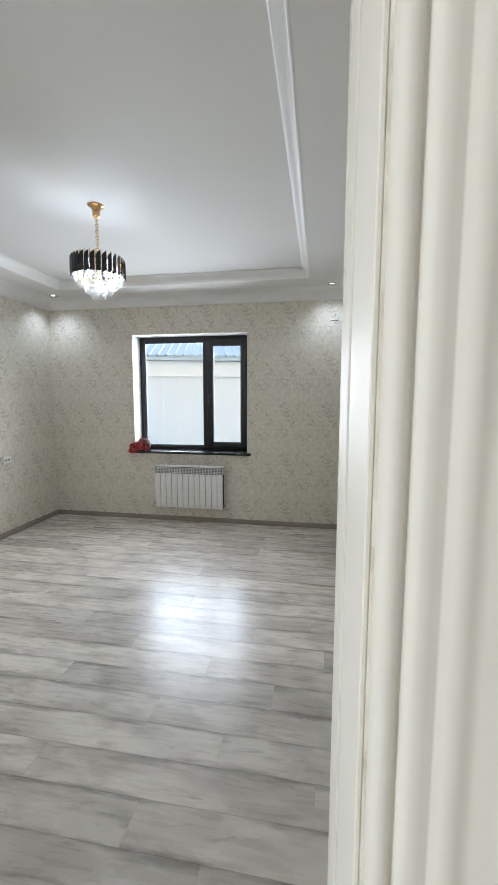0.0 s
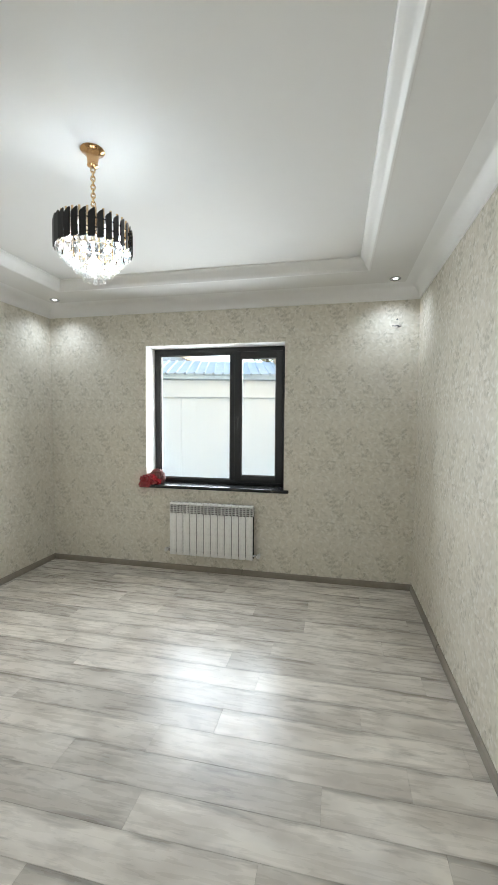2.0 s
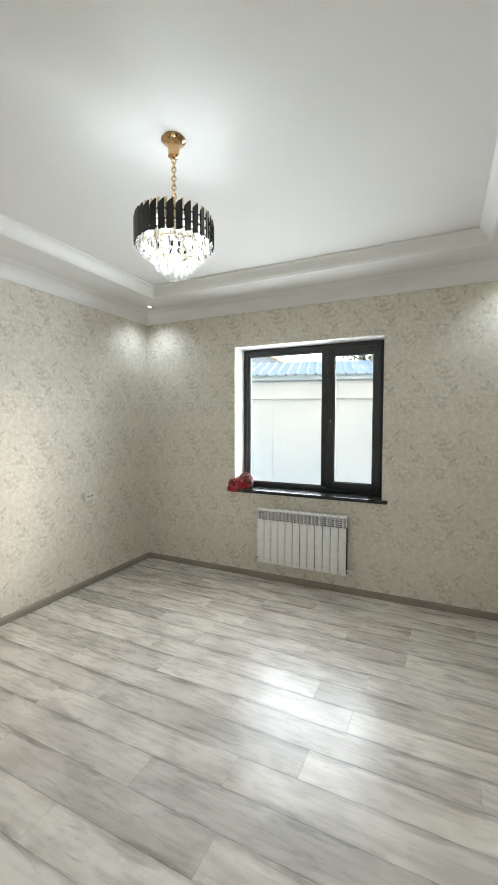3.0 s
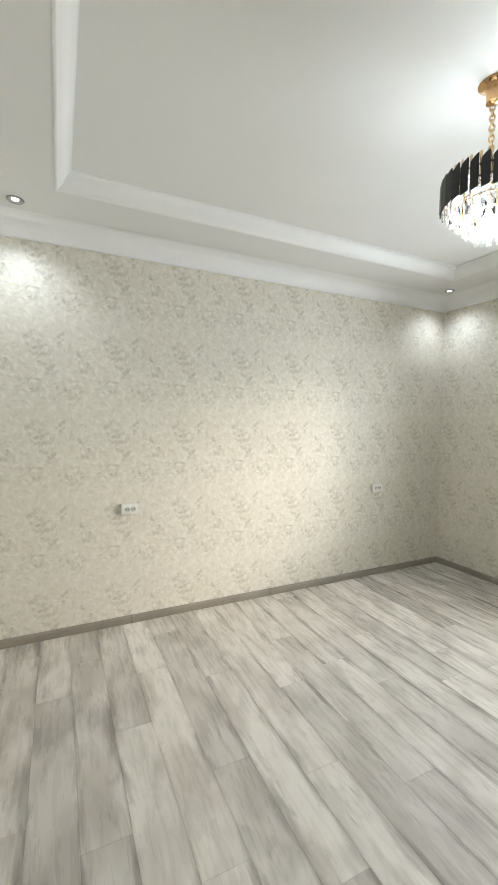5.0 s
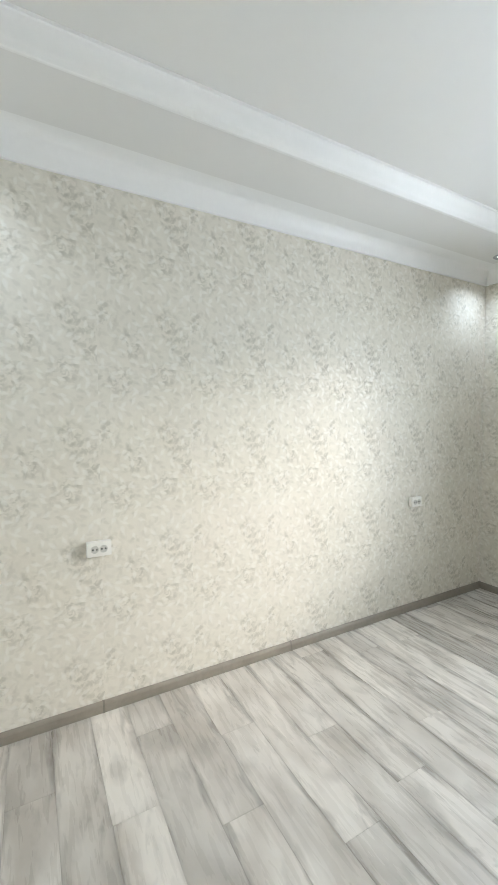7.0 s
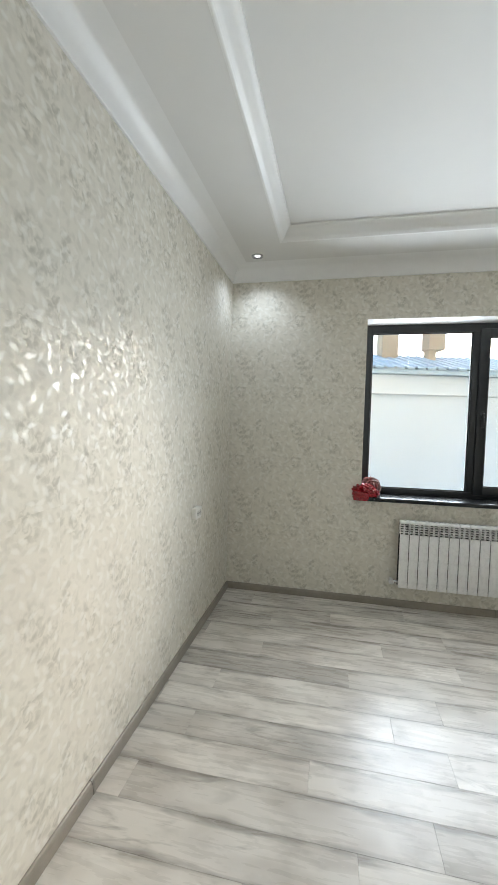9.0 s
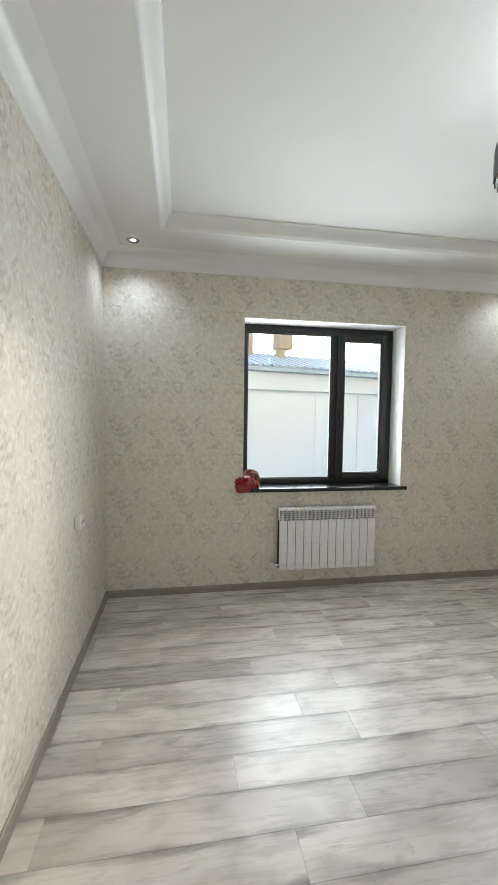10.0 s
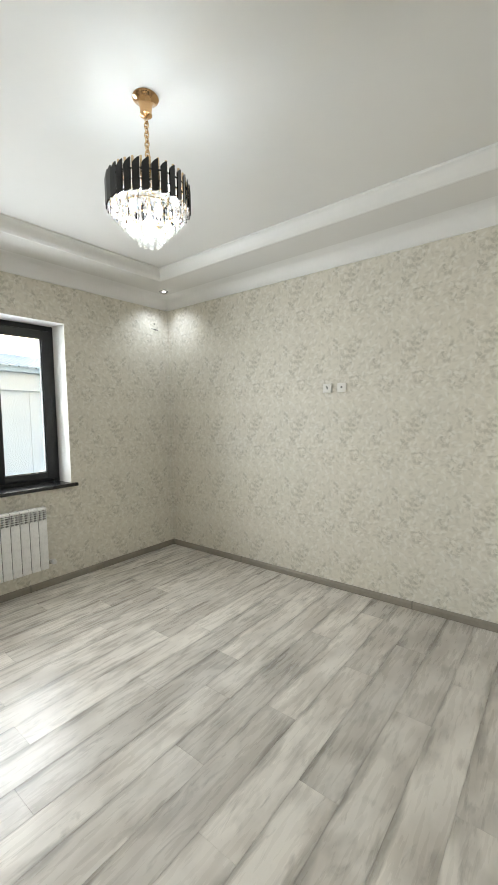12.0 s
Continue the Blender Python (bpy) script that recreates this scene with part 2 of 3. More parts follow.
M_OUTLET = plain("outlet_grey_plastic", (0.58, 0.565, 0.52), 0.35, vary=0.03)
M_HOLE = plain("socket_hole_dark", (0.03, 0.03, 0.03), 0.6)
M_CREAM = plain("cream_door_enamel", (0.72, 0.695, 0.625), 0.55, vary=0.02, scale=18, bump=0.06, spec=0.25)
M_RED = plain("red_foil_plastic", (0.30, 0.004, 0.010), 0.22, vary=0.3, scale=60, bump=0.4, coat=0.6)
M_NET = plain("dark_red_patterned_cloth", (0.10, 0.012, 0.010), 0.6, vary=0.8, scale=220, bump=0.8)
M_HALL = plain("hall_plaster", (0.74, 0.73, 0.70), 0.6, vary=0.03)
M_STUB = plain("grey_cable_stub", (0.10, 0.10, 0.10), 0.5)
M_RENDERW = plain("white_facade_render", (0.62, 0.645, 0.675), 0.85, vary=0.03, scale=12, bump=0.4)
M_BLUEROOF = plain("blue_grey_roof_metal", (0.36, 0.44, 0.50), 0.45, 0.0, vary=0.12, scale=10)
M_TAN = plain("tan_chimney_render", (0.46, 0.37, 0.27), 0.85, vary=0.15, scale=16, bump=0.4)
M_GROUND = plain("concrete_yard", (0.38, 0.37, 0.35), 0.85, vary=0.12, scale=9, bump=0.4)
M_BARK = plain("bark", (0.10, 0.075, 0.05), 0.9, vary=0.3, scale=30, bump=0.8)
M_LEAF = plain("leaf_green", (0.12, 0.12, 0.04), 0.6, vary=0.4, scale=6)
M_BRICK = plain("house_brick_plaster", (0.55, 0.52, 0.47), 0.8, vary=0.06, scale=10)


# ---- mesh helpers ----
def add_box(bm, x0, y0, z0, x1, y1, z1, bevel=0.0, seg=1, mi=0):
    r = bmesh.ops.create_cube(bm, size=1, matrix=Matrix.LocRotScale(((x0 + x1) / 2, (y0 + y1) / 2, (z0 + z1) / 2), None, (x1 - x0, y1 - y0, z1 - z0)))
    faces = {f for v in r["verts"] for f in v.link_faces}
    for f in faces:
        f.material_index = mi
    if bevel:
        edges = list({e for v in r["verts"] for e in v.link_edges})
        bmesh.ops.bevel(bm, geom=edges, offset=bevel, segments=seg, affect="EDGES", profile=0.5)


def add_lathe(bm, profile, centre, n=32, axis=None):
    """Turn (radius, height) pairs about the vertical through centre, or about the given matrix's z."""
    m = axis or Matrix.Translation(centre)
    rings = []
    for r, z in profile:
        if r < 1e-6:
            rings.append([bm.verts.new(m @ Vector((0, 0, z)))])
        else:
            rings.append([bm.verts.new(m @ Vector((r * math.cos(2 * math.pi * k / n), r * math.sin(2 * math.pi * k / n), z))) for k in range(n)])
    for a, b in zip(rings, rings[1:]):
        for k in range(n):
            j = (k + 1) % n
            if len(a) == 1 and len(b) == 1:
                continue
            if len(a) == 1:
                bm.faces.new((a[0], b[k], b[j]))
            elif len(b) == 1:
                bm.faces.new((a[k], b[0], a[j]))
            else:
                bm.faces.new((a[k], b[k], b[j], a[j]))


def add_tube(bm, pts, radius, n=8, closed=False):
    pts = [Vector(p) for p in pts]
    rings = []
    for i, p in enumerate(pts):
        a = pts[i - 1] if (i or closed) else p
        b = pts[(i + 1) % len(pts)] if (i < len(pts) - 1 or closed) else p
        q = (b - a).to_track_quat("Z", "Y")
        rings.append([bm.verts.new(p + q @ Vector((radius * math.cos(2 * math.pi * k / n), radius * math.sin(2 * math.pi * k / n), 0))) for k in range(n)])
    pairs = list(zip(rings, rings[1:] + rings[:1])) if closed else list(zip(rings, rings[1:]))
    for a, b in pairs:
        for k in range(n):
            bm.faces.new((a[k], a[(k + 1) % n], b[(k + 1) % n], b[k]))
    if not closed:
        bm.faces.new(list(reversed(rings[0]))), bm.faces.new(rings[-1])


def add_rect_sweep(bm, profile, x0, y0, x1, y1):
    """Sweep (inset, z) pairs round a rectangle with mitred corners."""
    rings = []
    for d, z in profile:
        rings.append([bm.verts.new(p) for p in ((x0 + d, y0 + d, z), (x1 - d, y0 + d, z), (x1 - d, y1 - d, z), (x0 + d, y1 - d, z))])
    for a, b in zip(rings, rings[1:]):
        for k in range(4):
            bm.faces.new((a[k], a[(k + 1) % 4], b[(k + 1) % 4], b[k]))


def add_bar(bm, profile, p0, p1, side, up):
    """Push a closed (side, up) outline from p0 to p1."""
    p0, p1, side, up = Vector(p0), Vector(p1), Vector(side), Vector(up)
    a = [bm.verts.new(p0 + side * s + up * u) for s, u in profile]
    b = [bm.verts.new(p1 + side * s + up * u) for s, u in profile]
    n = len(profile)
    for k in range(n):
        bm.faces.new((a[k], a[(k + 1) % n], b[(k + 1) % n], b[k]))
    bm.faces.new(list(reversed(a))), bm.faces.new(b)


def part(name, bm, material, parent=None, label="", smooth=None, at=None):
    """Link a bmesh as one mesh object, under parent where given."""
    bmesh.ops.recalc_face_normals(bm, faces=bm.faces)
    me = bpy.data.meshes.new(name)
    bm.to_mesh(me)
    bm.free()
    for m in material if isinstance(material, (list, tuple)) else [material]:
        me.materials.append(m)
    if smooth is not None:
        for p in me.polygons:
            p.use_smooth = True
        me.set_sharp_from_angle(angle=radians(smooth))
    return place(name, me, parent, label, at)


def place(name, me, parent=None, label="", at=None):
    ob = new(name, me)
    if parent is not None:
        ob.parent = parent
    if at is not None:
        ob.matrix_basis = at
    if label:
        tagged(ob, label)
    return ob


def thing(name, label, category, at=None, group="", kind=""):
    ob = new(name)
    ob.empty_display_size = 0.1
    if at is not None:
        ob.matrix_basis = at
    return tagged(ob, label, category, group, kind)


def box(name, dims, material, parent=None, bevel=0.0, label="", seg=1):
    bm = bmesh.new()
    add_box(bm, *dims, bevel=bevel, seg=seg)
    return part(name, bm, material, parent, label)


def structure(ob, label):
    return tagged(ob, label, kind="structure")


# ---- structure ----
def wall_mesh(us, ws, holes, v0, v1, along):
    """A wall of cells us x ws without the cells in holes, from v0 to v1 in thickness. along: 'x' or 'y'."""
    bm = bmesh.new()
    P = (lambda u, v, w: (u, v, w)) if along == "x" else (lambda u, v, w: (v, u, w))
    cells = {(i, j) for i in range(len(us) - 1) for j in range(len(ws) - 1)} - set(holes)

    def quad(pts, mi=0):
        f = bm.faces.new([bm.verts.new(P(*p)) for p in pts])
        f.material_index = mi

    for i, j in cells:
        a, b, c, d = us[i], us[i + 1], ws[j], ws[j + 1]
        for v in (v0, v1):
            quad([(a, v, c), (b, v, c), (b, v, d), (a, v, d)])
        for (k, l), pts in (((i - 1, j), [(a, v0, c), (a, v1, c), (a, v1, d), (a, v0, d)]), ((i + 1, j), [(b, v0, c), (b, v1, c), (b, v1, d), (b, v0, d)]),
                            ((i, j - 1), [(a, v0, c), (b, v0, c), (b, v1, c), (a, v1, c)]), ((i, j + 1), [(a, v0, d), (b, v0, d), (b, v1, d), (a, v1, d)])):
            if (k, l) not in cells:
                quad(pts, 1 if (k, l) in holes else 0)
    bmesh.ops.remove_doubles(bm, verts=bm.verts, dist=1e-5)
    return bm


structure(part("wall_north", wall_mesh([-0.3, WIN[0], WIN[1], W + 0.3], [-0.05, WIN[2], WIN[3], 3.4], [(1, 1)], L, WALL_OUT, "x"), [M_PAPER, M_REVEAL]),
          "window wall papered in beige leaf-fleck wallpaper with white reveals")
structure(part("wall_south", wall_mesh([-0.3, DOOR[0], DOOR[1], W + 0.3], [-0.05, 0.0, DOOR[2], 3.4], [(1, 1)], HALL_Y, S, "x"), [M_PAPER, M_PAPER]),
          "doorway wall papered in beige leaf-fleck wallpaper")
structure(part("wall_west", wall_mesh([S, L], [-0.05, 3.4], [], -0.3, 0.0, "y"), M_PAPER), "side wall papered in beige leaf-fleck wallpaper")
structure(part("wall_east", wall_mesh([S, L], [-0.05, 3.4], [], W, W + 0.3, "y"), M_PAPER), "side wall papered in beige wallpaper with pearly flecks")

# ceiling: flat middle and dropped band round it
BAND = 0.505
TX0, TX1, TY0, TY1 = BAND, W - BAND, S + 0.525, L - 0.50
bm = bmesh.new()
add_box(bm, -0.25, S - 0.2, TOP, W + 0.25, L + 0.2, TOP + 0.12)
structure(part("ceiling", bm, M_CEIL), "smooth white painted ceiling")
bm = bmesh.new()
add_rect_sweep(bm, [(0, SOFFIT), (0, SOFFIT + 0.11)], 0, S, W, L)
vo = [bm.verts.new(p) for p in ((0, S, SOFFIT), (W, S, SOFFIT), (W, L, SOFFIT), (0, L, SOFFIT))]
vi = [bm.verts.new(p) for p in ((TX0, TY0, SOFFIT), (TX1, TY0, SOFFIT), (TX1, TY1, SOFFIT), (TX0, TY1, SOFFIT))]
vt = [bm.verts.new((v.co.x, v.co.y, TOP)) for v in vi]
for k in range(4):
    j = (k + 1) % 4
    bm.faces.new((vo[k], vo[j], vi[j], vi[k]))
    bm.faces.new((vi[k], vi[j], vt[j], vt[k]))
structure(part("ceiling_band", bm, M_CEIL), "dropped white ceiling band round the room")

# wall cornice and the crown inside the raised middle
bm = bmesh.new()
prof = [(0.0, CORN), (0.010, CORN + 0.001), (0.013, CORN + 0.005), (0.013, CORN + 0.012)]
for k in range(13):
    a = k / 12 * math.pi / 2
    prof.append((0.013 + 0.125 * (1 - math.cos(a)), CORN + 0.014 + (SOFFIT - CORN - 0.015) * math.sin(a)))
prof += [(0.160, SOFFIT - 0.0008)]
add_rect_sweep(bm, prof, 0, S, W, L)
structure(part("cornice", bm, M_CORN, smooth=35), "white moulded plaster cornice along the walls")
bm = bmesh.new()
prof = [(0.0, SOFFIT - 0.002), (0.006, SOFFIT - 0.003), (0.012, SOFFIT - 0.001), (0.016, SOFFIT + 0.004), (0.020, SOFFIT + 0.006)]
for k in range(11):
    a = k / 10
    prof.append((0.022 + 0.056 * a, SOFFIT + 0.008 + (TOP - SOFFIT - 0.026) * (a - 0.08 * math.sin(2 * math.pi * a))))
prof += [(0.081, TOP - 0.014), (0.086, TOP - 0.012), (0.088, TOP)]
add_rect_sweep(bm, prof, TX0, TY0, TX1, TY1)
structure(part("tray_crown", bm, M_CORN, smooth=35), "white crown moulding in the raised ceiling tray")

# baseboards with their joint pieces
BB = [(0, 0), (0.020, 0), (0.020, 0.012), (0.017, 0.042), (0.011, 0.055), (0.006, 0.060), (0, 0.060)]
JB = [(0, 0), (0.0225, 0), (0.0225, 0.013), (0.0195, 0.043), (0.013, 0.0575), (0.007, 0.0625), (0, 0.0625)]
for name, p0, p1, side in (("baseboard_west", (0, S, 0), (0, L, 0), (1, 0, 0)), ("baseboard_east", (W, S, 0), (W, L, 0), (-1, 0, 0)),
                           ("baseboard_north", (0, L, 0), (W, L, 0), (0, -1, 0)), ("baseboard_south", (0, S, 0), (DOOR[0], S, 0), (0, 1, 0))):
    bm = bmesh.new()
    add_bar(bm, BB, p0, p1, side, (0, 0, 1))
    ob = structure(part(name, bm, M_BASE), "grey-brown plastic baseboard with wood grain")
    p0, p1 = Vector(p0), Vector(p1)
    way = (p1 - p0).normalized()
    for d in {"baseboard_west": (1.03, 2.29), "baseboard_east": (1.6, 3.4), "baseboard_north": (2.35,), "baseboard_south": (1.5,)}[name]:
        bm = bmesh.new()
        add_bar(bm, JB, p0 + way * (d - 0.006), p0 + way * (d + 0.006), side, (0, 0, 1))
        part("joint_clip", bm, M_JOINT, ob)

# door frame: lining, inner trim and a fluted casing towards the hall
door = structure(thing("door_1", "", ""), "cream enamelled door frame, fluted casing, standing open")
FLUTE = [(0, 0), (0, 0.010), (0.003, 0.014), (0.008, 0.0155), (0.012, 0.014), (0.0135, 0.0115), (0.015, 0.0115), (0.0175, 0.0165), (0.022, 0.0185), (0.028, 0.0180), (0.0325, 0.0165),
         (0.034, 0.0165), (0.037, 0.0190), (0.043, 0.0205), (0.048, 0.0195), (0.051, 0.0180), (0.056, 0.0180), (0.068, 0.0195), (0.082, 0.0205), (0.092, 0.0190), (0.099, 0.0130), (0.102, 0)]
for x, sgn in ((DOOR[1], 1), (DOOR[0], -1)):
    bm = bmesh.new()
    lo, hi = sorted((x, x - sgn * 0.004))
    add_box(bm, lo, HALL_Y + 0.002, 0, hi, 0.425, DOOR[2], 0.001)
    part("jamb_lining", bm, M_CREAM, door)
    bm = bmesh.new()
    lo, hi = sorted((x, x - sgn * 0.006))
    add_box(bm, lo, 0.432, 0, hi, 0.515, DOOR[2], 0.002, 2)
    part("inner_trim", bm, M_CREAM, door)
    bm = bmesh.new()
    add_bar(bm, FLUTE, (x + sgn * 0.002, HALL_Y, 0), (x + sgn * 0.002, HALL_Y, DOOR[2] + 0.10), (sgn, 0, 0), (0, -1, 0))
    part("casing", bm, M_CREAM, door, smooth=40)
bm = bmesh.new()
add_box(bm, DOOR[0], HALL_Y + 0.002, DOOR[2] - 0.004, DOOR[1], 0.515, DOOR[2], 0.001)
part("head_lining", bm, M_CREAM, door)
bm = bmesh.new()
add_bar(bm, FLUTE, (DOOR[0] - 0.002, HALL_Y, DOOR[2] + 0.002), (DOOR[1] + 0.002, HALL_Y, DOOR[2] + 0.002), (0, 0, 1), (0, -1, 0))
part("head_casing", bm, M_CREAM, door, smooth=40)

# hall: plain walls; the west one has an invented opening for the fill lamp
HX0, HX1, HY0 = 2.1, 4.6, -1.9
structure(part("hall_wall_west", wall_mesh([HY0, -1.5, -0.2, HALL_Y], [-0.05, 0.6, 2.7, 3.0], [(1, 1)], HX0 - 0.15, HX0, "y"), [M_HALL, M_HALL]), "plain light hall wall with an added, unseen opening for the fill lamp")
structure(part("hall_wall_east", wall_mesh([HY0, HALL_Y], [-0.05, 3.0], [], HX1, HX1 + 0.15, "y"), M_HALL), "plain light hall wall")
structure(part("hall_wall_south", wall_mesh([HX0, HX1], [-0.05, 3.0], [], HY0 - 0.15, HY0, "x"), M_HALL), "plain light hall wall")
structure(box("hall_ceiling", (HX0 - 0.15, HY0 - 0.3, 3.0, HX1 + 0.15, HALL_Y, 3.1), M_HALL), "plain light hall ceiling")

# ---- window ----
win = structure(thing("window_1", "", ""), "anthracite plastic window with a fixed pane and a narrow sash")
FY0, FY1 = 5.43, 5.50
x0, x1, z0, z1 = WIN[0], WIN[1], 0.960, WIN[3]
MX0, MX1 = 2.142, 2.212           # mullion
GZ0, GZ1 = 1.012, 2.440           # clear height beside the fixed pane


def ring(bm, a, b, c, d, t, y0, y1, bevel=0.006):
    """A frame of four bars round x a..b, z c..d with widths t = (left, right, bottom, top)."""
    add_box(bm, a, y0, c, a + t[0], y1, d, bevel, 2)
    add_box(bm, b - t[1], y0, c, b, y1, d, bevel, 2)
    add_box(bm, a + t[0] - 0.004, y0 + 0.0008, c, b - t[1] + 0.004, y1 - 0.0008, c + t[2], bevel, 2)
    add_box(bm, a + t[0] - 0.004, y0 + 0.0008, d - t[3], b - t[1] + 0.004, y1 - 0.0008, d, bevel, 2)


bm = bmesh.new()
ring(bm, x0, x1, z0, z1, (0.066, 0.058, 0.052, 0.075), FY0, FY1)
part("window_frame", bm, M_FRAME, win, smooth=30)
bm = bmesh.new()
add_box(bm, MX0, FY0 + 0.002, z0 + 0.05, MX1, FY1 - 0.002, z1 - 0.072, 0.005, 2)
part("mullion", bm, M_FRAME, win, smooth=30)
bm = bmesh.new()
ring(bm, x0 + 0.064, MX0 + 0.002, z0 + 0.050, z1 - 0.073, (0.012, 0.012, 0.012, 0.012), FY0 + 0.012, FY0 + 0.030, 0.003)
part("glazing_bead", bm, M_GASKET, win)
bm = bmesh.new()
SX0, SX1, SZ0, SZ1 = 2.196, 2.746, 0.990, 2.462
ring(bm, SX0, SX1, SZ0, SZ1, (0.078, 0.078, 0.076, 0.076), FY0 - 0.016, FY0 + 0.05, 0.007)
sash = part("sash", bm, M_FRAME, win, "narrow opening sash", smooth=30)
bm = bmesh.new()
ring(bm, SX0 + 0.076, SX1 - 0.076, SZ0 + 0.074, SZ1 - 0.074, (0.010, 0.010, 0.010, 0.010), FY0 - 0.006, FY0 + 0.02, 0.003)
part("sash_bead", bm, M_GASKET, sash)
for nm, par, dims in (("pane", win, (x0 + 0.066, FY0 + 0.032, GZ0 - 0.004, MX0, FY0 + 0.038, GZ1)), ("sash_pane", sash, (SX0 + 0.076, FY0 + 0.026, SZ0 + 0.074, SX1 - 0.076, FY0 + 0.032, SZ1 - 0.074))):
    ob = box(nm, dims, M_PANE, par, label="clear window pane")
    ob.visible_shadow = False
bm = bmesh.new()
hx, hy, hz = SX0 + 0.040, FY0 - 0.016, 1.70
add_box(bm, hx - 0.014, hy - 0.010, hz - 0.036, hx + 0.014, hy, hz + 0.036, 0.005, 2)
add_lathe(bm, [(0, 0), (0.010, 0), (0.010, 0.030), (0, 0.030)], None, 14, Matrix.Translation((hx, hy - 0.008, hz + 0.010)) @ Matrix.Rotation(radians(90), 4, "X"))
add_box(bm, hx - 0.011, hy - 0.046, hz - 0.105, hx + 0.011, hy - 0.032, hz + 0.022, 0.006, 2)
part("window_handle", bm, M_HANDLE, sash, "black lever handle turned down", smooth=35)
bm = bmesh.new()
add_box(bm, 1.173, 5.160, 0.926, 2.847, L - 0.0005, 0.960, 0.006, 3)
add_box(bm, WIN[0] + 0.001, L - 0.006, 0.9262, WIN[1] - 0.001, FY0 + 0.01, 0.9598)
part("window_sill", bm, M_SILL, win, "glossy black window sill board", smooth=30)


# ---- floor ----
floor = structure(box("floor", (-0.3, HY0 - 0.3, -0.12, W + 0.8, WALL_OUT, -0.010), M_BASE), "pale grey whitewashed laminate floor")
PW, PL = 0.192, 1.292
ENDS = {0: 0.507, 1: 1.52, 2: 0.745, 3: 0.425, 4: 1.15, 5: 0.70, 6: 1.575, 7: 0.91, 8: 0.483, 9: 1.198, 10: 0.71, 11: 1.11, 12: 0.124, 13: 0.91, 14: 0.274, 15: 0.03,
        16: 0.306, 17: 1.111, 18: 0.518, 19: 0.06, 20: 0.52, 21: 0.99, 22: 0.30, 23: 0.75}


def plank_mesh(length, width):
    bm = bmesh.new()
    g, c, h = 0.0002, 0.0007, 0.010
    a, b = length / 2 - g, width / 2 - g
    lo = [bm.verts.new(p) for p in ((-a, -b, -h), (a, -b, -h), (a, b, -h), (-a, b, -h))]
    mid = [bm.verts.new(p) for p in ((-a, -b, -c), (a, -b, -c), (a, b, -c), (-a, b, -c))]
    top = [bm.verts.new(p) for p in ((-a + c, -b + c, 0), (a - c, -b + c, 0), (a - c, b - c, 0), (-a + c, b - c, 0))]
    for p, q in ((lo, mid), (mid, top)):
        for k in range(4):
            bm.faces.new((p[k], p[(k + 1) % 4], q[(k + 1) % 4], q[k]))
    bm.faces.new(top)
    bmesh.ops.recalc_face_normals(bm, faces=bm.faces)
    me = bpy.data.meshes.new("plank")
    bm.to_mesh(me)
    bm.free()
    me.materials.append(M_FLOOR)
    return me


full = {}


def lay(k, xa, xb):
    y0 = 0.687 + PW * k
    y1 = min(y0 + PW, L)
    e = ENDS.get(k, (k * 0.47) % PL)
    cuts = sorted({xa, xb, *[x for x in (e + PL * i for i in range(-4, 6)) if xa + 0.02 < x < xb - 0.02]})
    for a, b in zip(cuts, cuts[1:]):
        key = (round(b - a, 3), round(y1 - y0, 3))
        if key not in full:
            full[key] = plank_mesh(b - a, y1 - y0)
        place("plank", full[key], floor, at=Matrix.Translation(((a + b) / 2, (y0 + y1) / 2, 0)))


for k in range(24):
    lay(k, 0.0, W)
for k in range(-2, 0):
    lay(k, DOOR[0], DOOR[1])
structure(box("hall_floor", (HX0, HY0, -0.010, HX1, HALL_Y + 0.02, 0.0), M_FLOOR), "pale grey hall floor")


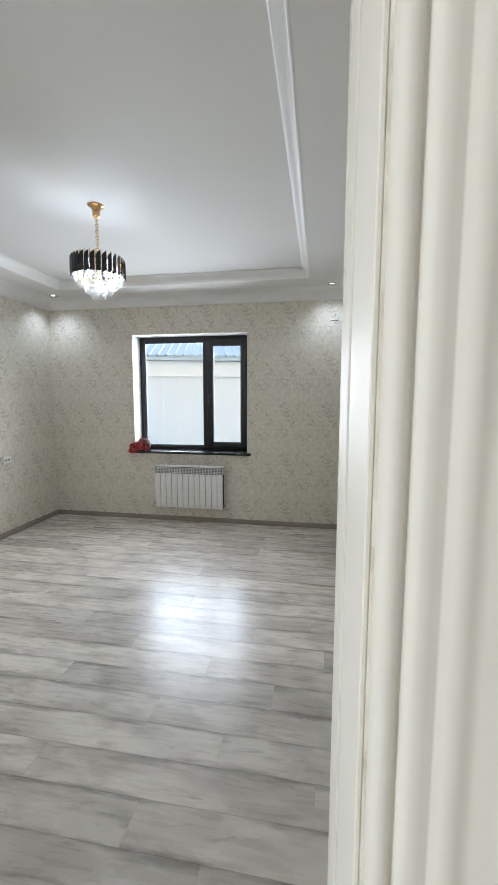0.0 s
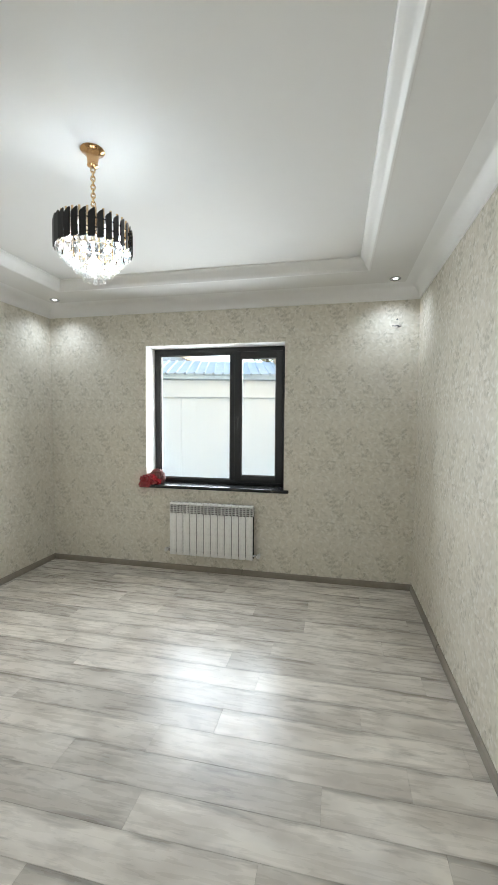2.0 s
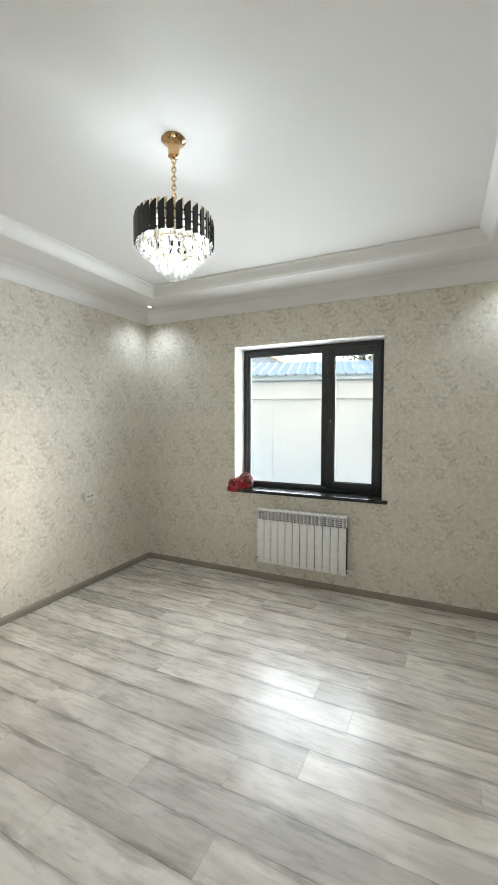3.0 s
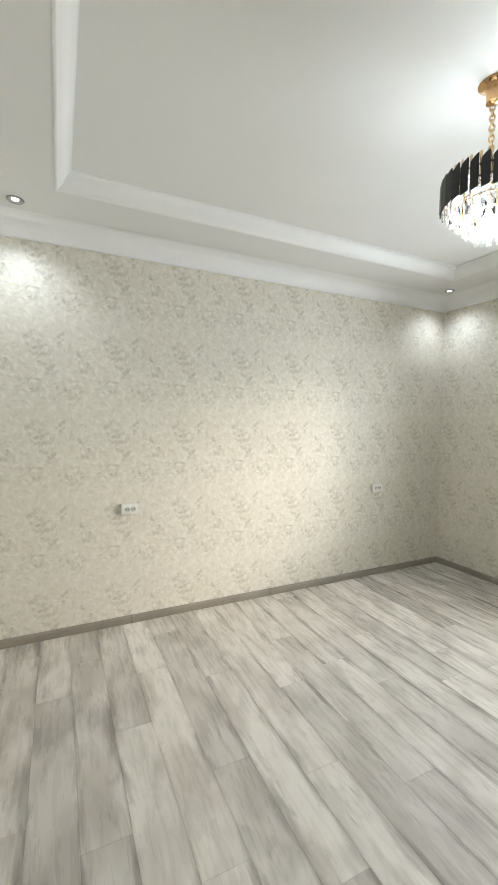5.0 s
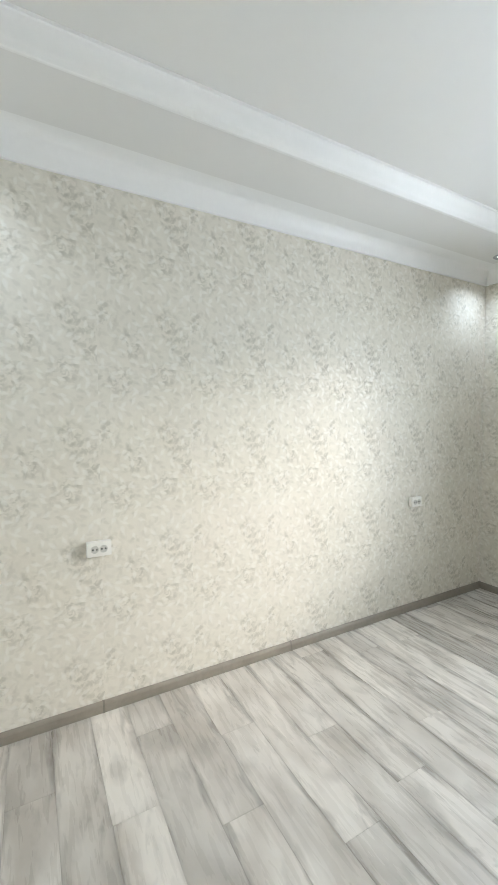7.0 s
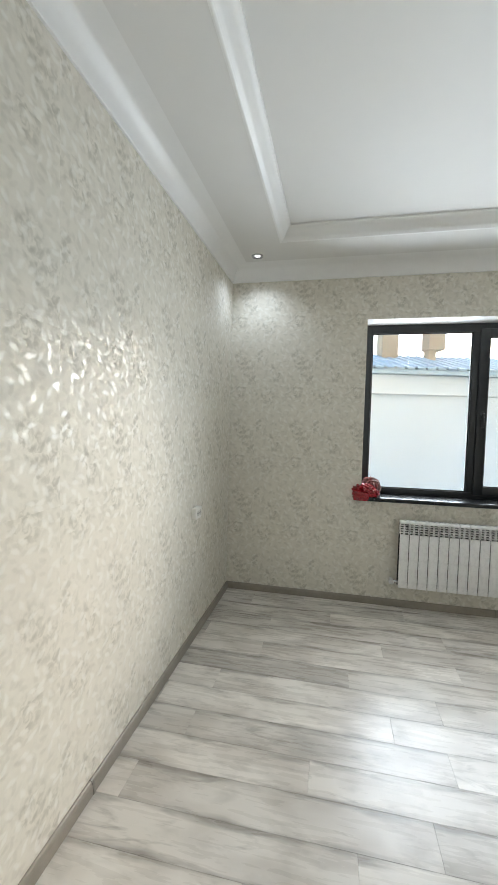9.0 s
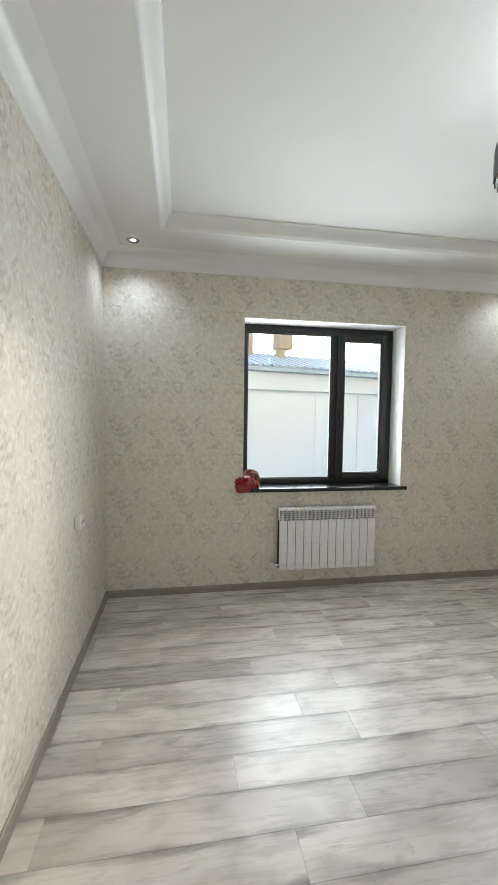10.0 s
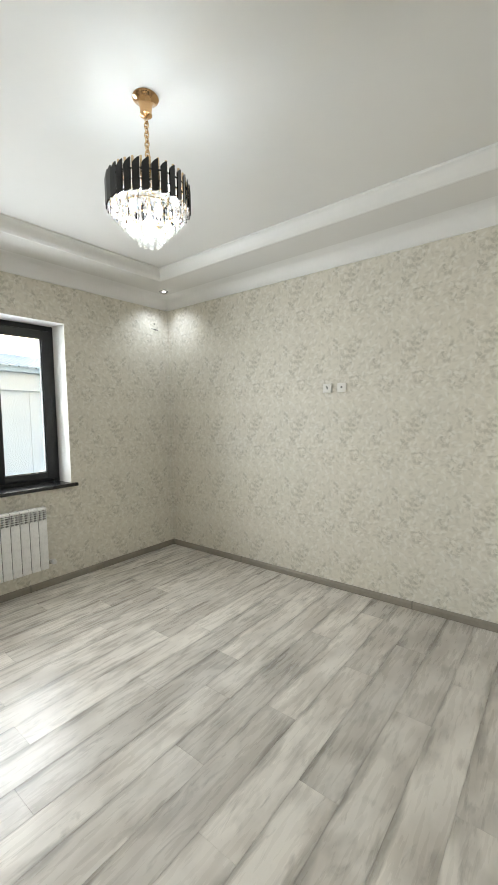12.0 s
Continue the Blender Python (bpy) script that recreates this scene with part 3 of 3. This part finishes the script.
# ---- radiator ----
def radiator(x0, y_front, z0, sections=12, pitch=0.0785, height=0.580):
    rad = thing("radiator", "white twelve-section aluminium radiator under the window sill", "radiator", Matrix.Translation((x0, y_front, z0)))
    bm = bmesh.new()
    w = pitch - 0.0052
    add_box(bm, 0.0, 0.0, 0.0, w, 0.012, height - 0.115, 0.003, 2)                  # front plate
    add_box(bm, 0.030, 0.012, 0.010, w - 0.030, 0.070, height - 0.030, 0.004, 1)      # water column
    for x in (0.0, w - 0.004):
        add_box(bm, x, 0.002, height - 0.117, x + 0.004, 0.074, height - 0.018, 0.002, 1)
    for k in range(4):
        z = height - 0.100 + k * 0.0205
        bmesh.ops.create_cube(bm, size=1, matrix=Matrix.Translation((w / 2, 0.016, z)) @ Matrix.Rotation(radians(12), 4, "X") @ Matrix.Diagonal((w - 0.006, 0.016, 0.0050, 1)))
    cap = [(0.0, height - 0.024), (0.0, height - 0.010), (0.006, height - 0.003), (0.016, height), (0.062, height), (0.074, height - 0.006), (0.078, height - 0.024)]
    add_bar(bm, [(y, z) for y, z in cap], (0, 0, 0), (w, 0, 0), (0, 1, 0), (0, 0, 1))
    first = part("section", bm, M_RAD, rad, smooth=35)
    # dark sheets behind grille and section gaps, coloured as the shade there
    dark = bmesh.new()
    add_box(dark, 0.004, 0.034, height - 0.114, w - 0.004, 0.040, height - 0.026)
    add_box(dark, -0.002, 0.062, 0.004, w + 0.002, 0.068, height - 0.030)
    inner = part("gap_shade", dark, M_RADSHADE, first)
    for k in range(1, sections):
        s = place("section", first.data, rad, at=Matrix.Translation((pitch * k, 0, 0)))
        place("gap_shade", inner.data, s)
    end = pitch * sections
    for x, sgn in ((0.0, -1), (end, 1)):
        bm = bmesh.new()
        zc = 0.040
        turn = Matrix.Translation((x, 0.042, zc)) @ Matrix.Rotation(radians(90 * sgn), 4, "Y")
        add_lathe(bm, [(0, -0.01), (0.012, -0.01), (0.012, 0.018), (0.016, 0.019), (0.016, 0.034), (0.010, 0.036), (0.010, 0.052), (0, 0.052)], None, 16, turn)
        part("valve_union", bm, M_CHROME, rad, smooth=35)
        bm = bmesh.new()
        head = Matrix.Translation((x + sgn * 0.052, 0.050, zc)) @ Matrix.Rotation(radians(90), 4, "X")
        add_lathe(bm, [(0, -0.03), (0.011, -0.03), (0.012, 0.0), (0.021, 0.004), (0.022, 0.036), (0.018, 0.043), (0, 0.044)], None, 18, head)
        add_box(bm, x + sgn * 0.052 - 0.009, 0.006, zc + 0.010, x + sgn * 0.052 + 0.009, 0.020, zc + 0.032, 0.003, 2)
        part("valve", bm, M_VALVE, rad, "white plastic valve", smooth=35)
        bm = bmesh.new()
        add_tube(bm, [(x + sgn * 0.052, 0.07, zc), (x + sgn * 0.052, 0.112, zc)], 0.009, 12)
        part("pipe", bm, M_VALVE, rad, smooth=40)
    for x in (0.24, end - 0.24):
        bm = bmesh.new()
        add_box(bm, x - 0.012, 0.072, height - 0.075, x + 0.012, 0.114, height - 0.060, 0.002, 1)
        part("wall_bracket", bm, M_RAD, rad)
    return rad


radiator(1.548, 5.088, 0.208)


# ---- sockets ----
def double_socket(y, z, depth=0.036, w=0.128, h=0.080):
    s = thing("double_socket", "ivory surface-mounted double power socket on the wallpaper", "socket", Matrix.Translation((0, y, z)), "double wall sockets")
    bm = bmesh.new()
    add_box(bm, 0.0, -w / 2, -h / 2, depth, w / 2, h / 2, 0.004, 2)
    part("housing", bm, M_SOCKET, s, smooth=35)
    for k in (-1, 1):
        bm = bmesh.new()
        m = Matrix.Translation((depth, k * 0.023, 0.0)) @ Matrix.Rotation(radians(90), 4, "Y")
        add_lathe(bm, [(0.0205, 0.0), (0.0205, 0.0016), (0.0185, 0.0022), (0.0175, 0.0004), (0, 0.0004)], None, 24, m)
        o = part("outlet", bm, M_OUTLET, s, "greyer round outlet", smooth=35)
        for q in (-1, 1):
            bm = bmesh.new()
            add_lathe(bm, [(0.0048, 0.0012), (0, 0.0012)], None, 12, m @ Matrix.Translation((0, q * 0.0095, 0)))
            part("contact_hole", bm, M_HOLE, o)
    return s


double_socket(1.712, 0.928)
double_socket(4.245, 0.936, w=0.118)


def small_outlet(y, z, name, label, hole):
    s = thing(name, label, "socket", Matrix.Translation((W, y, z)), "small outlets high on the wall")
    bm = bmesh.new()
    add_box(bm, -0.020, -0.041, -0.040, 0.0, 0.041, 0.040, 0.004, 2)
    part("faceplate", bm, M_SOCKET, s, smooth=35)
    bm = bmesh.new()
    m = Matrix.Translation((-0.020, 0, 0.004)) @ Matrix.Rotation(radians(-90), 4, "Y")
    if hole == "round":
        add_lathe(bm, [(0.008, 0), (0.008, 0.002), (0.0045, 0.0025), (0, 0.0025)], None, 16, m)
    else:
        add_box(bm, -0.0225, -0.006, -0.010, -0.019, 0.004, 0.012, 0.001)
        add_box(bm, -0.0222, 0.002, 0.012, -0.019, 0.012, 0.018, 0.001)
    part("contact", bm, M_HOLE, s)


small_outlet(3.045, 1.830, "data_outlet", "ivory data outlet plate on the papered wall", "bar")
small_outlet(2.905, 1.828, "aerial_outlet", "ivory aerial outlet plate with a round contact", "round")

# ---- cable stub high beside the corner ----
stub = thing("cable_stub", "short grey cable stub sticking out of the wallpaper", "cable", Matrix.Translation((3.882, L, 2.625)))
bm = bmesh.new()
add_tube(bm, [(0.020, 0.0, 0.004), (0.012, -0.016, 0.003), (-0.010, -0.022, -0.001), (-0.044, -0.018, 0.002)], 0.0045, 8)
add_tube(bm, [(0.020, 0.0, 0.000), (0.030, -0.014, -0.002), (0.044, -0.018, -0.004)], 0.0045, 8)
part("cable", bm, M_STUB, stub, smooth=40)
bm = bmesh.new()
add_lathe(bm, [(0.009, 0), (0.008, 0.006), (0, 0.008)], None, 12, Matrix.Translation((0.008, 0, 0.066)) @ Matrix.Rotation(radians(90), 4, "X"))
part("wall_plug", bm, M_STUB, stub)


# ---- red bundle on the sill ----
def crumple(name, parent, material, centre, radius, seed, folds=0.22, label=""):
    bm = bmesh.new()
    bmesh.ops.create_icosphere(bm, subdivisions=5, radius=1.0)
    off = Vector((seed * 3.1, seed * 7.7, seed * 1.3))
    for v in bm.verts:
        d = v.co.normalized()
        ridge = abs(noise.noise(d * 2.1 + off)) * 2 - 0.5
        fine = noise.noise(d * 5.5 + off * 2)
        v.co = d * (1 + folds * (0.9 - 1.6 * abs(ridge)) + folds * 0.5 * fine)
        v.co = Vector((v.co.x * radius[0], v.co.y * radius[1], max(v.co.z * radius[2], -radius[2] * 0.78)))
    low = min(v.co.z for v in bm.verts)
    bmesh.ops.translate(bm, verts=bm.verts, vec=Vector(centre) - Vector((0, 0, low)))
    return part(name, bm, material, parent, label, smooth=50)


bag = thing("red_bundle", "crumpled red foil bag with dark patterned cloth on the sill", "bag", Matrix.Translation((1.262, 5.225, 0.960)))
crumple("foil_wrap", bag, M_RED, (-0.015, -0.015, 0), (0.088, 0.060, 0.060), 1, 0.32, "shiny red foil")
crumple("foil_corner", bag, M_RED, (-0.055, -0.022, 0), (0.042, 0.038, 0.034), 2, 0.32, "shiny red foil")
crumple("foil_flap", bag, M_RED, (-0.045, -0.072, -0.030), (0.058, 0.020, 0.040), 6, 0.28, "shiny red foil")
crumple("cloth_roll", bag, M_NET, (0.045, 0.075, 0), (0.086, 0.080, 0.088), 3, 0.14, "dark red patterned cloth")
crumple("foil_fold", bag, M_RED, (0.058, 0.006, 0), (0.050, 0.036, 0.036), 4, 0.32, "shiny red foil")


# ---- downlights ----
def downlight(x, y):
    d = thing("downlight", "small round chrome recessed downlight, lit, in the ceiling band", "ceiling light", Matrix.Translation((x, y, SOFFIT)), "recessed downlights")
    bm = bmesh.new()
    add_lathe(bm, [(0.036, 0.0), (0.051, -0.0005), (0.051, -0.005), (0.045, -0.010), (0.034, -0.007), (0.030, -0.002), (0.021, -0.0012)], (0, 0, 0), 36)
    part("trim_ring", bm, M_TRIM, d, smooth=40)
    bm = bmesh.new()
    add_lathe(bm, [(0.021, -0.0014), (0.012, -0.0022), (0, -0.0027)], (0, 0, 0), 28)
    part("lens", bm, M_LENS, d, "bright frosted lens", smooth=60)


for sx, sy in SPOTS:
    downlight(sx, sy)


# ---- chandelier ----
def chandelier():
    c = thing("chandelier", "round black and gold chandelier with tiers of crystal prisms, lit", "chandelier", Matrix.Translation((CH.x, CH.y, 0)))
    bm = bmesh.new()
    add_lathe(bm, [(0, TOP - 0.001), (0.060, TOP - 0.001), (0.061, TOP - 0.005), (0.057, TOP - 0.009), (0.045, TOP - 0.014), (0.036, TOP - 0.023), (0.030, TOP - 0.038), (0.027, TOP - 0.060),
                   (0.026, TOP - 0.070), (0.028, TOP - 0.072), (0.028, TOP - 0.080), (0.020, TOP - 0.084), (0.008, TOP - 0.088), (0, TOP - 0.092)], (0, 0, 0), 40)
    part("canopy", bm, M_BRASS, c, "polished brass ceiling cup", smooth=40)
    z = TOP - 0.090
    k = 0
    link = None
    while z > 2.735:
        m = Matrix.Translation((0, 0, z - 0.011)) @ Matrix.Rotation(radians(90 * (k % 2) + 20), 4, "Z")
        if link is None:
            bm = bmesh.new()
            add_tube(bm, [(0.0105 * math.cos(a), 0, 0.0150 * math.sin(a)) for a in (2 * math.pi * i / 14 for i in range(14))], 0.0038, 6, True)
            link = part("chain_link", bm, M_GOLD, c, smooth=60, at=m).data
        else:
            place("chain_link", link, c, at=m)
        z -= 0.0215
        k += 1
    # rings that carry slats and prisms, and cross arms
    R = 0.192
    for r, zz in ((R - 0.008, 2.676), (R - 0.008, 2.632), (0.168, 2.606), (0.140, 2.580), (0.098, 2.540), (0.052, 2.497)):
        bm = bmesh.new()
        add_tube(bm, [(r * math.cos(2 * math.pi * i / 48), r * math.sin(2 * math.pi * i / 48), zz) for i in range(48)], 0.0035, 6, True)
        part("ring", bm, M_BLACK if r > 0.18 else M_GOLD, c, smooth=60)
    for i in range(3):
        a = radians(60 * i)
        bm = bmesh.new()
        ca, sa = math.cos(a) * (R - 0.008), math.sin(a) * (R - 0.008)
        add_tube(bm, [(-ca, -sa, 2.676), (ca, sa, 2.676)], 0.004, 6)
        part("arm", bm, M_GOLD, c, smooth=60)
    bm = bmesh.new()
    add_tube(bm, [(0, 0, 2.745), (0, 0, 2.556)], 0.006, 10)
    part("stem", bm, M_GOLD, c, smooth=60)
    # black slats round the rim, gold tubes between them
    N = 30
    bm = bmesh.new()
    w, t, h = 0.0160, 0.006, 0.138
    out = [(-w, -h / 2 - 0.005), (w, -h / 2 + 0.006), (w, h / 2), (w * 0.7, h / 2 - 0.001), (w * 0.3, h / 2 - 0.006), (-w * 0.2, h / 2 - 0.013), (-w * 0.7, h / 2 - 0.022), (-w, h / 2 - 0.031)]
    add_bar(bm, out, (-t / 2, 0, 0), (t / 2, 0, 0), (0, 1, 0), (0, 0, 1))
    slat = None
    for i in range(N):
        a = 2 * math.pi * i / N
        m = Matrix.Translation((R * math.cos(a), R * math.sin(a), 2.650)) @ Matrix.Rotation(a, 4, "Z") @ Matrix.Rotation(radians(12), 4, "Z")
        if slat is None:
            slat = part("slat", bm, M_BLACK, c, at=m).data
        else:
            place("slat", slat, c, at=m)
    tube = None
    for i in range(N):
        a = 2 * math.pi * (i + 0.5) / N
        m = Matrix.Translation(((R - 0.016) * math.cos(a), (R - 0.016) * math.sin(a), 2.660))
        if tube is None:
            bm = bmesh.new()
            add_tube(bm, [(0, 0, -0.062), (0, 0, 0.070)], 0.0055, 8)
            tube = part("gold_tube", bm, M_GOLD, c, smooth=50, at=m).data
        else:
            place("gold_tube", tube, c, at=m)

    # crystal prisms in tiers
    def prism_mesh(length):
        bm = bmesh.new()
        r = 0.0125
        rings = []
        for rr, zz in ((0.62, 0), (1.0, -0.008), (1.0, -length + 0.009), (0.66, -length)):
            rings.append([bm.verts.new((rr * r * math.cos(math.pi / 3 * q), rr * r * 0.7 * math.sin(math.pi / 3 * q), zz)) for q in range(6)])
        for p, q in zip(rings, rings[1:]):
            for e in range(6):
                bm.faces.new((p[e], p[(e + 1) % 6], q[(e + 1) % 6], q[e]))
        bm.faces.new(rings[0]), bm.faces.new(list(reversed(rings[-1])))
        return bm

    for r, top, length, n in ((0.184, 2.622, 0.048, 30), (0.166, 2.606, 0.066, 30), (0.138, 2.578, 0.068, 26), (0.096, 2.538, 0.070, 18), (0.052, 2.495, 0.070, 10)):
        me = None
        for i in range(n):
            a = 2 * math.pi * (i + 0.25) / n
            m = Matrix.Translation((r * math.cos(a), r * math.sin(a), top)) @ Matrix.Rotation(a + math.pi / 2, 4, "Z")
            if me is None:
                me = part("crystal_prism", prism_mesh(length), M_CRYSTAL, c, at=m).data
            else:
                place("crystal_prism", me, c, at=m)
    for i in range(6):
        a = radians(60 * i + 30)
        m = Matrix.Translation((0.125 * math.cos(a), 0.125 * math.sin(a), 2.615))
        if i == 0:
            bm = bmesh.new()
            add_lathe(bm, [(0, 0), (0.010, 0.005), (0.019, 0.022), (0.021, 0.036), (0.016, 0.052), (0.008, 0.064), (0, 0.067)], (0, 0, 0), 16)
            bulb = part("bulb", bm, M_BULB, c, "glowing white candle bulb", smooth=60, at=m).data
        else:
            place("bulb", bulb, c, at=m)
        bm = bmesh.new()
        add_tube(bm, [(0.098 * math.cos(a), 0.098 * math.sin(a), 2.566), (0.125 * math.cos(a), 0.125 * math.sin(a), 2.580), (0.125 * math.cos(a), 0.125 * math.sin(a), 2.620)], 0.006, 8)
        part("bulb_holder", bm, M_GOLD, c, smooth=50)
    bm = bmesh.new()
    add_lathe(bm, [(0, 2.478), (0.018, 2.482), (0.031, 2.496), (0.034, 2.514), (0.028, 2.532), (0.016, 2.544), (0.012, 2.560), (0, 2.560)], (0, 0, 0), 20)
    part("bulb", bm, M_BULB, c, "glowing white globe bulb", smooth=60)
    return c


chandelier()

# ---- outside ----
structure(box("ground", (-400, WALL_OUT + 0.001, -0.50, 400, 600, -0.30), M_GROUND), "grey concrete yard outside the window")
house = thing("neighbour_house", "white rendered outbuilding with a blue-grey metal roof edge", "house", Matrix.Translation((1.2, 9.0, -0.30)) @ Matrix.Rotation(radians(15), 4, "Z"))
bm = bmesh.new()
add_box(bm, -14, 0.0, 0, 14, 5.0, 2.80)
part("wall", bm, M_RENDERW, house)
bm = bmesh.new()
add_box(bm, -14, -0.06, 2.45, 14, -0.001, 2.80, 0.006)
part("fascia_band", bm, M_RENDERW, house)
bm = bmesh.new()
cols = []
RIB = ((0.0, 0.0), (0.13, 0.0), (0.142, 0.026), (0.178, 0.026))     # one rib of the sheet, 0.19 m
for i in range(147):
    for dx, dz in RIB:
        cols.append([bm.verts.new((-14 + 0.19 * i + dx, y, zz + dz)) for y, zz in ((-0.12, 2.895), (-0.12, 2.925), (1.55, 3.40), (3.4, 2.98))])
for a, b in zip(cols, cols[1:]):
    for k in range(3):
        bm.faces.new((a[k], b[k], b[k + 1], a[k + 1]))
part("roof", bm, M_BLUEROOF, house, "corrugated blue-grey metal roof")
for x in (-4.6, -1.2, 2.62, 3.55, 6.9):
    bm = bmesh.new()
    add_box(bm, x - (0.36 if x == 2.62 else 0.20), -0.012, 0, x + (0.36 if x == 2.62 else 0.20), -0.001, 2.449, 0.006)
    part("pilaster", bm, M_RENDERW, house)
bm = bmesh.new()
add_box(bm, -14, -0.165, 2.802, 14, -0.03, 2.868, 0.012, 2)
part("gutter", bm, M_BLUEROOF, house)
bm = bmesh.new()
add_box(bm, -14, -0.09, 2.869, 14, 0.06, 2.905)
part("eaves_board", bm, M_BLUEROOF, house)
for x, y, w, stem in ((2.02, 1.01, 0.08, 3.46), (1.14, 1.25, 0.08, 3.02)):
    bm = bmesh.new()
    add_box(bm, x - w, y, 2.98, x + w, y + 0.2, stem + 0.01, 0.006)
    ch = part("chimney", bm, M_TAN, house, "tan rendered chimney")
    bm = bmesh.new()
    add_box(bm, x - w - 0.03, y - 0.06, stem, x + w + 0.16, y + 0.26, 4.35, 0.01)
    part("chimney_head", bm, M_TAN, ch)

far = thing("far_house", "pale house behind with a sloping tan tile roof", "house", Matrix.Translation((-4.2, 15.0, -0.3)))
bm = bmesh.new()
add_bar(bm, [(-3.2, 0), (3.2, 0), (3.2, 3.6), (0, 5.2), (-3.2, 3.6)], (0, 0, 0), (0, 6, 0), (1, 0, 0), (0, 0, 1))
part("wall", bm, M_RENDERW, far)
for sgn in (-1, 1):
    bm = bmesh.new()
    for k in range(14):
        a, b = k / 14, (k + 1) / 14
        p = [(sgn * 3.9 * t, 5.30 - 2.0 * t) for t in (a, b)]
        add_bar(bm, [(p[0][0], p[0][1]), (p[1][0], p[1][1] + 0.035), (p[1][0], p[1][1] - 0.02), (p[0][0], p[0][1] - 0.06)], (0, -0.4, 0), (0, 6.4, 0), (1, 0, 0), (0, 0, 1))
    part("roof", bm, M_TAN, far, "tan tile roof")


def tree(x, y, height, crown, seed):
    rng = random.Random(seed)
    t = thing("tree", "small leafy tree behind the outbuilding", "tree", Matrix.Translation((x, y, -0.3)))
    bm = bmesh.new()
    for k in range(7):
        a = rng.uniform(0, 6.28)
        base = Vector((0, 0, height * (0.45 + 0.05 * k)))
        tip = base + Vector((math.cos(a) * crown * 0.7, math.sin(a) * crown * 0.7, crown * rng.uniform(0.2, 0.8)))
        add_tube(bm, [base, (base + tip) / 2 + Vector((0, 0, 0.1)), tip], 0.03, 6)
    add_lathe(bm, [(0.13, 0), (0.10, height * 0.4), (0.06, height * 0.8), (0, height)], (0, 0, 0), 10)
    part("trunk", bm, M_BARK, t, smooth=50)
    bm = bmesh.new()
    for k in range(1100):
        d = Vector((rng.gauss(0, 1), rng.gauss(0, 1), rng.gauss(0, 0.8))).normalized() * crown * rng.uniform(0.35, 1.0) ** 0.6
        d *= 0.8 + 0.35 * noise.noise(d * 1.7)
        c = Vector((0, 0, height * 0.9)) + d
        m = Matrix.Translation(c) @ Euler((rng.uniform(0, 6), rng.uniform(0, 6), rng.uniform(0, 6))).to_matrix().to_4x4()
        r = rng.uniform(0.05, 0.10)
        bm.faces.new([bm.verts.new(m @ Vector(p)) for p in ((-r, 0, 0), (0, -r * 0.5, 0.01), (r, 0, 0), (0, r * 0.5, 0.01))])
    part("crown", bm, M_LEAF, t)


tree(0.75, 16.0, 5.45, 1.05, 5)
# Unseen wall, made 9 m tall to keep sky light off the outbuilding.
structure(box("unseen_sky_screen", (-9, L + 0.001, 3.4, 13, WALL_OUT, 9.0), M_BRICK), "plain unseen screen wall above the room, added to shade the outbuilding")
structure(box("roof_slab", (-0.3, HY0 - 0.3, 3.4, W + 0.8, L, 3.5), M_BRICK), "plain slab over the room")
